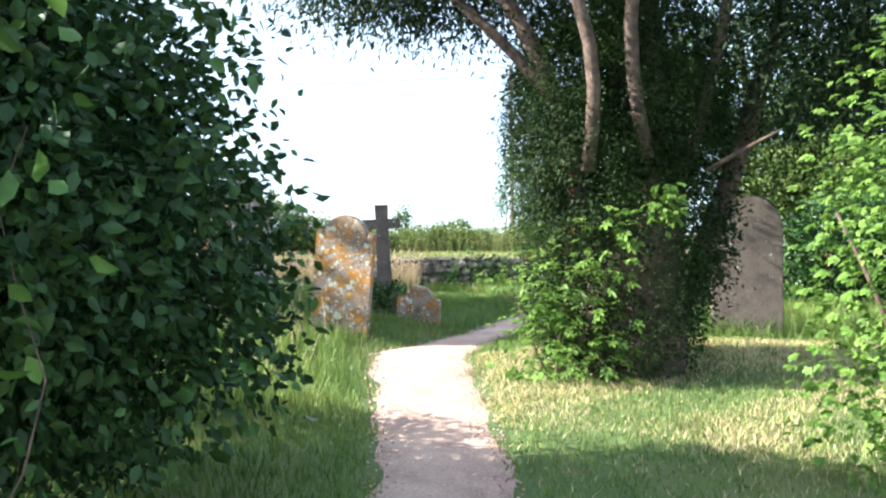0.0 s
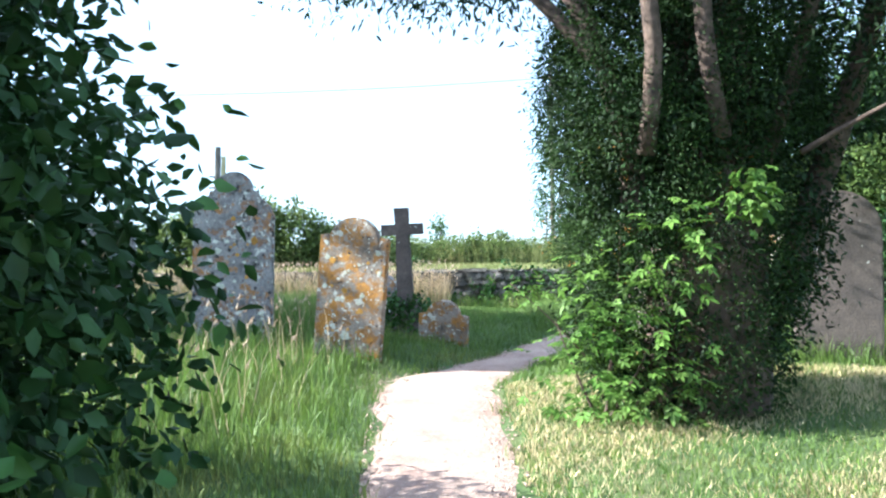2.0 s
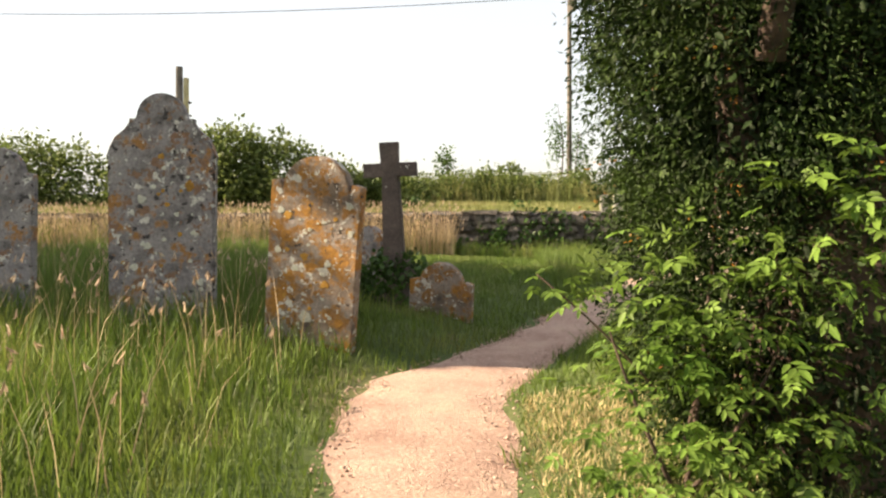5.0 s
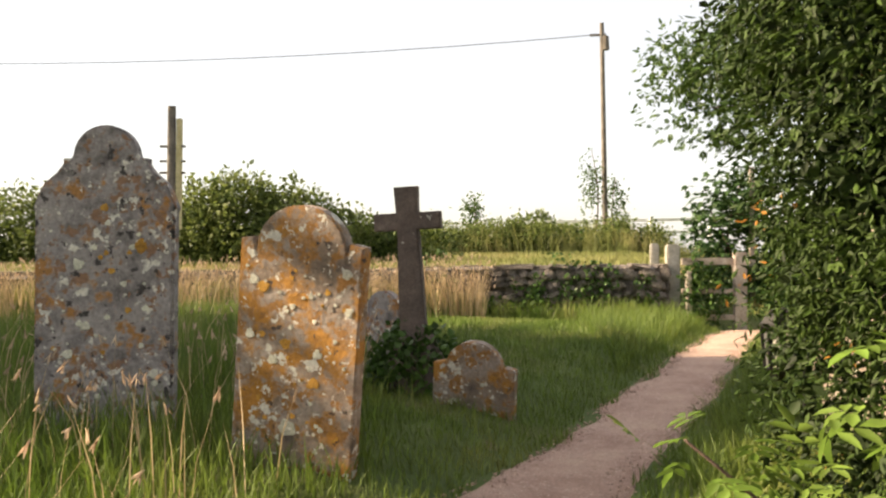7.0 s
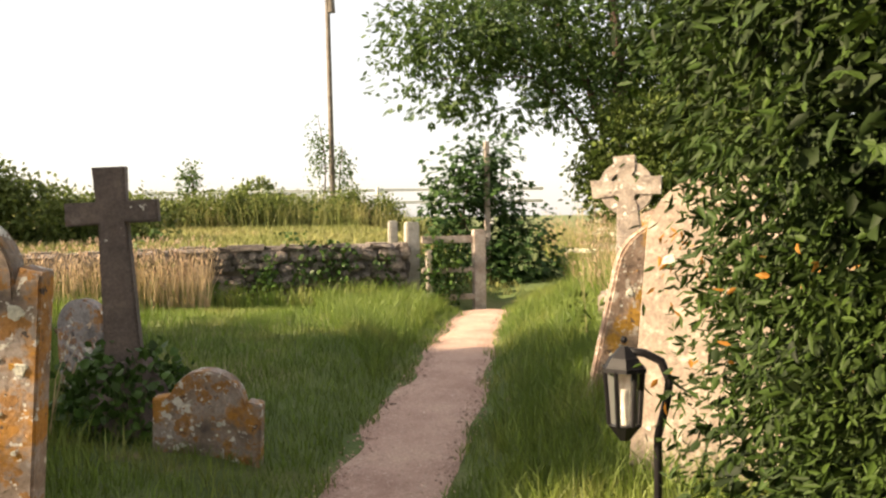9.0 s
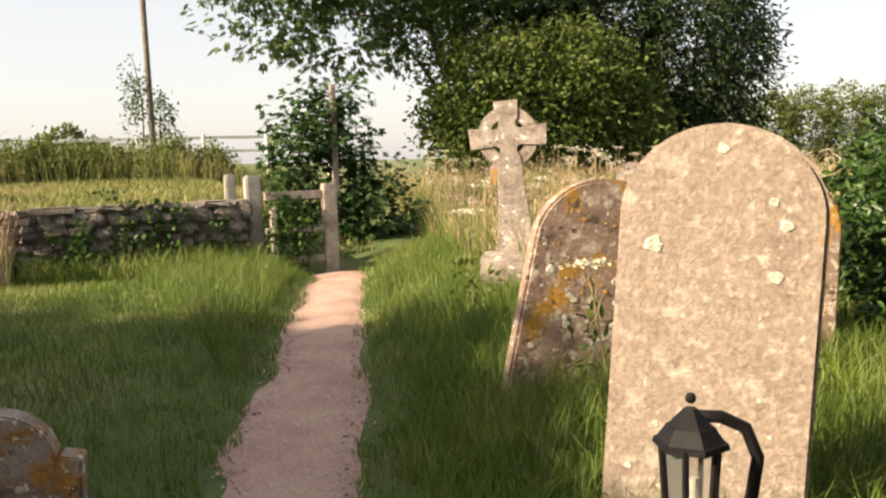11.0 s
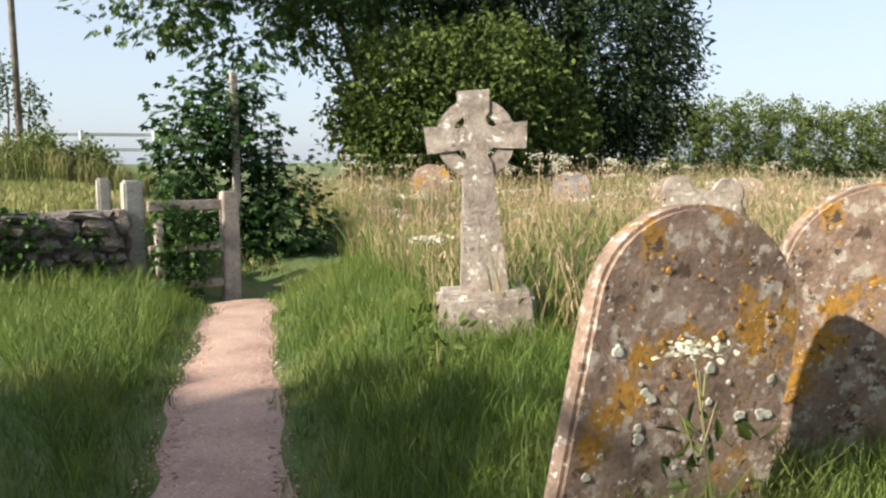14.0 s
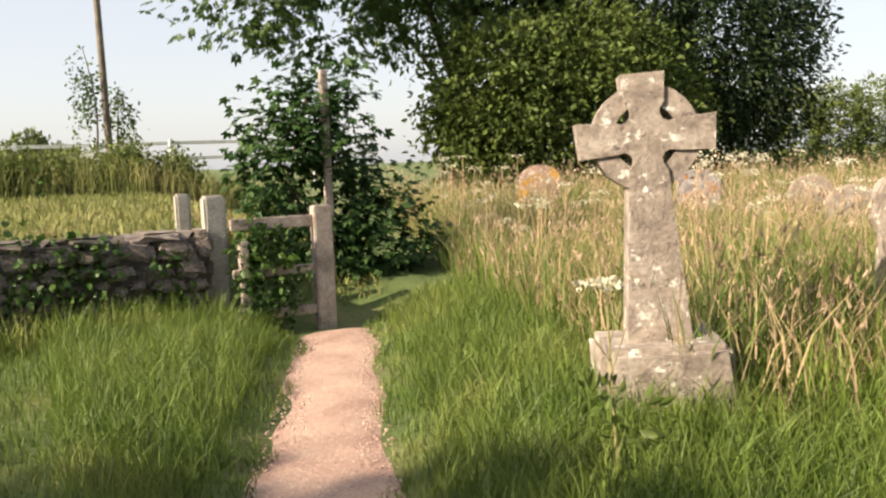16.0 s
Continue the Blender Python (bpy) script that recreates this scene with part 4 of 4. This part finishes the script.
def scatter(n, x0, x1, y0, y1, margin=0.0):
    x, y = rng.uniform(x0, x1, n), rng.uniform(y0, y1, n)
    l, r = np.interp(y, PATH_Y, PATH_L), np.interp(y, PATH_Y, PATH_R)
    edge = 0.05 * np.sin(y * 5.1) + 0.04 * np.sin(y * 11.3)
    keep = ((x < l - margin + edge + 0.03) | (x > r + margin + edge - 0.03)) & ~((y > 17.35) & (y < 17.95) & (x < 2.4))
    return x[keep], y[keep]


def patch(x, y, scale):
    return np.sin(x * scale + 1.3 * np.sin(y * scale * 0.7)) * np.sin(y * scale * 1.1 + 0.8 * np.sin(x * scale * 0.9))


# short lawn
x, y = scatter(230000, -5, 5, 3, 17.4)
keep = rng.uniform(size=len(x)) < np.clip(1.25 - 0.05 * np.abs(y - 8), 0.4, 1)
x, y = x[keep], y[keep]
blades("lawn_grass", x, y, rng.uniform(0.04, 0.12, len(x)) * np.where((x > 0.3) & (y < 8.2), 0.6, 1.0), rng.uniform(0.002, 0.0045, len(x)), M_GRASS, "short green churchyard turf along the path", 0.7)
# long grass by the graves
x, y = scatter(90000, -6, -0.7, 5.2, 17.3, 0.25)
dense = (np.interp(x, [-6, -1.8, -0.9, -0.5], [1, 1, 0.45, 0.05])) * np.where(y > 12.5, np.interp(x, [-2.5, -0.8], [0.8, 0.0]), 1)
keep = rng.uniform(size=len(x)) < dense * (0.7 + 0.3 * patch(x, y, 2.5))
x, y = x[keep], y[keep]
blades("long_grass", x, y, rng.uniform(0.12, 0.38, len(x)) * np.interp(x, [-2, -0.8], [1.1, 0.6]), rng.uniform(0.003, 0.006, len(x)), M_GRASS, "long green grass round the headstones", 0.6)
x, y = scatter(650, -6, -1.1, 6.0, 12.5, 0.3)
blades("seed_grass", x, y, rng.uniform(0.4, 0.7, len(x)), rng.uniform(0.002, 0.005, len(x)), M_STRAW, "pale seeding grass stalks", 0.6, heads=2)
# dry lawn right of the path
x, y = scatter(75000, 0.3, 4.6, 3.2, 8.2, 0.0)
keep = rng.uniform(size=len(x)) < np.clip(0.5 + 0.8 * patch(x, y, 2.1) + 0.35 * (y - 6), 0.05, 1)
x, y = x[keep], y[keep]
blades("dry_grass", x, y, rng.uniform(0.02, 0.065, len(x)), rng.uniform(0.002, 0.005, len(x)), M_DRYGRASS, "sun-bleached dry grass in patches", 1.0)
# bank right of the path
x, y = scatter(95000, 0.8, 6, 8.4, 17.4, 0.22)
blades("long_grass", x, y, rng.uniform(0.06, 0.27, len(x)), rng.uniform(0.0018, 0.0045, len(x)), M_GRASS, "long green grass on the bank", 1.0)
# meadow
x, y = scatter(130000, 2.2, 17, 11.5, 25, 0.6)
keep = (x - 2.2 > (14.2 - y) * 0.9) & (x > 2.9 + 0.28 * (y - 11.5)) & (rng.uniform(size=len(x)) < np.clip(1.4 - 0.06 * (y - 11), 0.3, 1))
x, y = x[keep], y[keep]
m = rng.uniform(size=len(x)) < 0.72
blades("meadow_grass", x[m], y[m], rng.uniform(0.25, 0.85, m.sum()) * (0.85 + 0.25 * patch(x[m], y[m], 1.7)), rng.uniform(0.003, 0.006, m.sum()), M_GRASS, "tall uncut meadow grass between graves", 0.8)
blades("seed_grass", x[~m], y[~m], rng.uniform(0.35, 1.0, (~m).sum()) * (0.85 + 0.25 * patch(x[~m], y[~m], 1.7)), rng.uniform(0.003, 0.006, (~m).sum()), M_STRAW, "tall straw-coloured seeding grass", 0.7, heads=3)
# along the wall and in the field
x, y = rng.uniform(-12, 2.2, 9000), rng.uniform(16.9, 17.42, 9000)
blades("wall_grass", x, y, rng.uniform(0.1, 0.5, len(x)) * np.interp(x, [-3, 0], [1.5, 0.8]), rng.uniform(0.004, 0.008, len(x)), M_GRASS, "rough grass at the foot of the wall", 0.6)
x, y = rng.uniform(-12, -0.5, 5000), rng.uniform(16.7, 17.42, 5000)
blades("seed_grass", x, y, rng.uniform(0.5, 1.0, len(x)), rng.uniform(0.003, 0.006, len(x)), M_STRAW, "straw grass standing against the wall", 0.4, heads=2)
x, y = rng.uniform(-12, 4, 45000), rng.uniform(17.95, 26, 45000)
blades("field_grass", x, y, rng.uniform(0.05, 0.16, len(x)), rng.uniform(0.006, 0.012, len(x)), M_FIELD, "pale cropped field grass beyond the wall", 0.8)
x, y = rng.uniform(-8, 5, 14000), rng.uniform(25, 29, 14000)
blades("field_weeds", x, y, rng.uniform(0.3, 0.85, len(x)), rng.uniform(0.006, 0.012, len(x)), M_FIELD, "tall pale weeds along the field", 0.5)

# white umbels in the meadow
n = 90
ux, uy = rng.uniform(3.9, 12, n), rng.uniform(14, 21, n)
ux = np.maximum(ux, 3.4 + 0.28 * (uy - 11.5))
uz = height(ux, uy) + rng.uniform(0.5, 1.15, n)
bm = bmesh.new()
for a, b, c in zip(ux, uy, uz):
    z0 = float(height(a, b))
    tube(bm, [(a, b, z0 - 0.02), (a + 0.03, b, c)], [0.006, 0.004], 4)
tagged(part("umbel_stalks", bm, M_STRAW), "thin stalks of hogweed in the meadow", "stalks", kind="stuff")
at = np.repeat(np.stack([ux + 0.03, uy, uz], 1), 40, 0) + rng.normal(size=(n * 40, 3)) * np.array([0.05, 0.05, 0.015])
me = leaf_mesh("umbels", at, unit(rng.normal(size=at.shape) * np.array([1, 1, 0.3])), np.full(len(at), 0.022), np.full(len(at), 0.018), M_UMBEL)
tagged(new("umbel_flowers", me), "flat white hogweed flower heads", "flowers", kind="stuff")



def hogweed(x, y, z, lx):
    g = float(height(x, y))
    e = thing("hogweed", "white-flowered hogweed stem standing before a gravestone", "plant", x, y, g, group="single hogweeds")
    bm = bmesh.new()
    tube(bm, [(lx, 0, -0.03), (lx * 0.4, 0, (z - g) * 0.6), (0, 0, z - g)], [0.006, 0.005, 0.003], 5)
    part("stem", bm, M_HOGSTEM, e)
    for k in range(5):
        bm = bmesh.new()
        tube(bm, [(lx * 0.3, 0, (z - g) * (0.45 + 0.08 * k)), (0.10 * math.sin(k * 2.4), 0.04 * math.cos(k * 2.4), (z - g) * (0.72 + 0.05 * k))], [0.003, 0.002], 4)
        part("side_stem", bm, M_HOGSTEM, e)
    pts = rng.normal(size=(90, 3)) * np.array([0.055, 0.045, 0.006]) + np.array([0, 0, z - g])
    child(new("flower_head", leaf_mesh("flower_head", pts, unit(rng.normal(size=pts.shape) * np.array([1, 1, 0.3])), np.full(90, 0.022), np.full(90, 0.02), M_UMBEL)), e)["kind"] = "stuff"
    crown("leaves", [((lx * 0.5, 0, 0.25), (0.14, 0.10, 0.22))], 14, 3, 0.03, 0.07, M_HAW, e, "", (0.4, 1.1), 0.4, 0.2, floor=0.02)


M_HOGSTEM = material("hogweed stem", [(0.3, (0.20, 0.22, 0.08)), (0.7, (0.34, 0.28, 0.15))], 8.0, 0.7, 0.1, 40)
hogweed(2.18, 10.45, 1.50, 0.14)
hogweed(2.63, 12.60, 1.62, 0.05)

# pebbles on the path
n = 5000
y = rng.uniform(3, 17, n)
x = np.interp(y, PATH_Y, PATH_L) + (np.interp(y, PATH_Y, PATH_R) - np.interp(y, PATH_Y, PATH_L)) * np.clip(rng.beta(0.8, 0.8, n), 0.01, 0.99)
s = rng.uniform(0.004, 0.012, n)
z = np.interp(y, *SPINE) + 0.016
oct_v = np.array([(1, 0, 0), (0, 1, 0), (-1, 0, 0), (0, -1, 0), (0, 0, 0.7), (0, 0, -0.7)])
v = np.stack([x, y, z], 1)[:, None] + oct_v[None] * s[:, None, None] * rng.uniform(0.7, 1.3, (n, 6, 1))
k = np.arange(n)[:, None] * 6
f = np.array([0, 1, 4, 1, 2, 4, 2, 3, 4, 3, 0, 4, 1, 0, 5, 2, 1, 5, 3, 2, 5, 0, 3, 5])
tagged(new("pebbles", raw_mesh("pebbles", v.reshape(-1, 3), np.full(8 * n, 3), (k + f).ravel(), M_PEBBLE)), "loose pinkish pebbles scattered over the path", "pebbles", kind="stuff")

for wx, wz, wr in ((0.2, 1.1, 0.45), (1.15, 1.35, 0.3), (-0.6, 0.95, 0.5), (1.75, 1.15, 0.22), (-2.2, 1.0, 0.5), (0.75, 1.5, 0.3), (1.5, 0.9, 0.3), (-1.3, 1.4, 0.35)):
    e = thing("wall_ivy", "trailing ivy and weeds growing on the stone wall", "ivy", wx, 17.42, 0.62, group="wall plants")
    crown("leaves", [((0, 0, (wz - 0.62) * 0.6), (wr, 0.07, wz - 0.55))], int(130 * wr), 9, 0.05, 0.07, M_IVY, e, "", (0.3, 1.05), 0.7, 0.5, floor=0.0)

# ---------------------------------------------------------------- churchyard wall, stone by stone
wall = tagged(new("wall_churchyard"), "low rubble stone churchyard wall with flat coping", "wall", kind="structure")
bm = bmesh.new()
box(bm, -14, 2.14, 17.52, 17.86, 0.3, 1.50)
part("core", bm, M_MORTAR, wall)
stone_meshes = []
for k in range(10):
    bm = bmesh.new()
    bmesh.ops.create_cube(bm, size=1)
    bmesh.ops.bevel(bm, geom=bm.edges[:], offset=0.22, segments=2, affect="EDGES")
    for v in bm.verts:
        v.co += Vector(noise.noise_vector(v.co * 2 + Vector((k * 7, 0, 0)))) * 0.22
    me = bpy.data.meshes.new("stone")
    bm.to_mesh(me)
    bm.free()
    me.materials.append(M_WALLSTONE)
    stone_meshes.append(me)
z = 0.55
while z < 1.46:
    hgt = rng.uniform(0.10, 0.17)
    x = -5.2
    while x < 2.12:
        wd = min(rng.uniform(0.11, 0.30), 2.16 - x)
        if wd > 0.06:
            ob = child(new("stone", stone_meshes[rng.integers(10)]), wall)
            ob.location = (x + wd / 2, 17.50 + rng.uniform(-0.02, 0.025), min(z + hgt / 2 + rng.normal() * 0.022, 1.43))
            ob.scale = (wd * 0.96, 0.12, hgt * rng.uniform(0.75, 1.2))
            ob.rotation_euler = (0, rng.normal() * 0.16, 0)
        x += wd + 0.012
    z += hgt + 0.01
x = -14.0
while x < 2.1:
    wd = min(rng.uniform(0.45, 0.75), 2.15 - x)
    ob = child(new("coping_stone", stone_meshes[rng.integers(10)]), wall)
    ob.location, ob.scale = (x + wd / 2, 17.68, 1.52 + rng.uniform(-0.01, 0.01) - 0.012 * max(-x, 0)), (wd * 0.99, 0.46, 0.085)
    x += wd
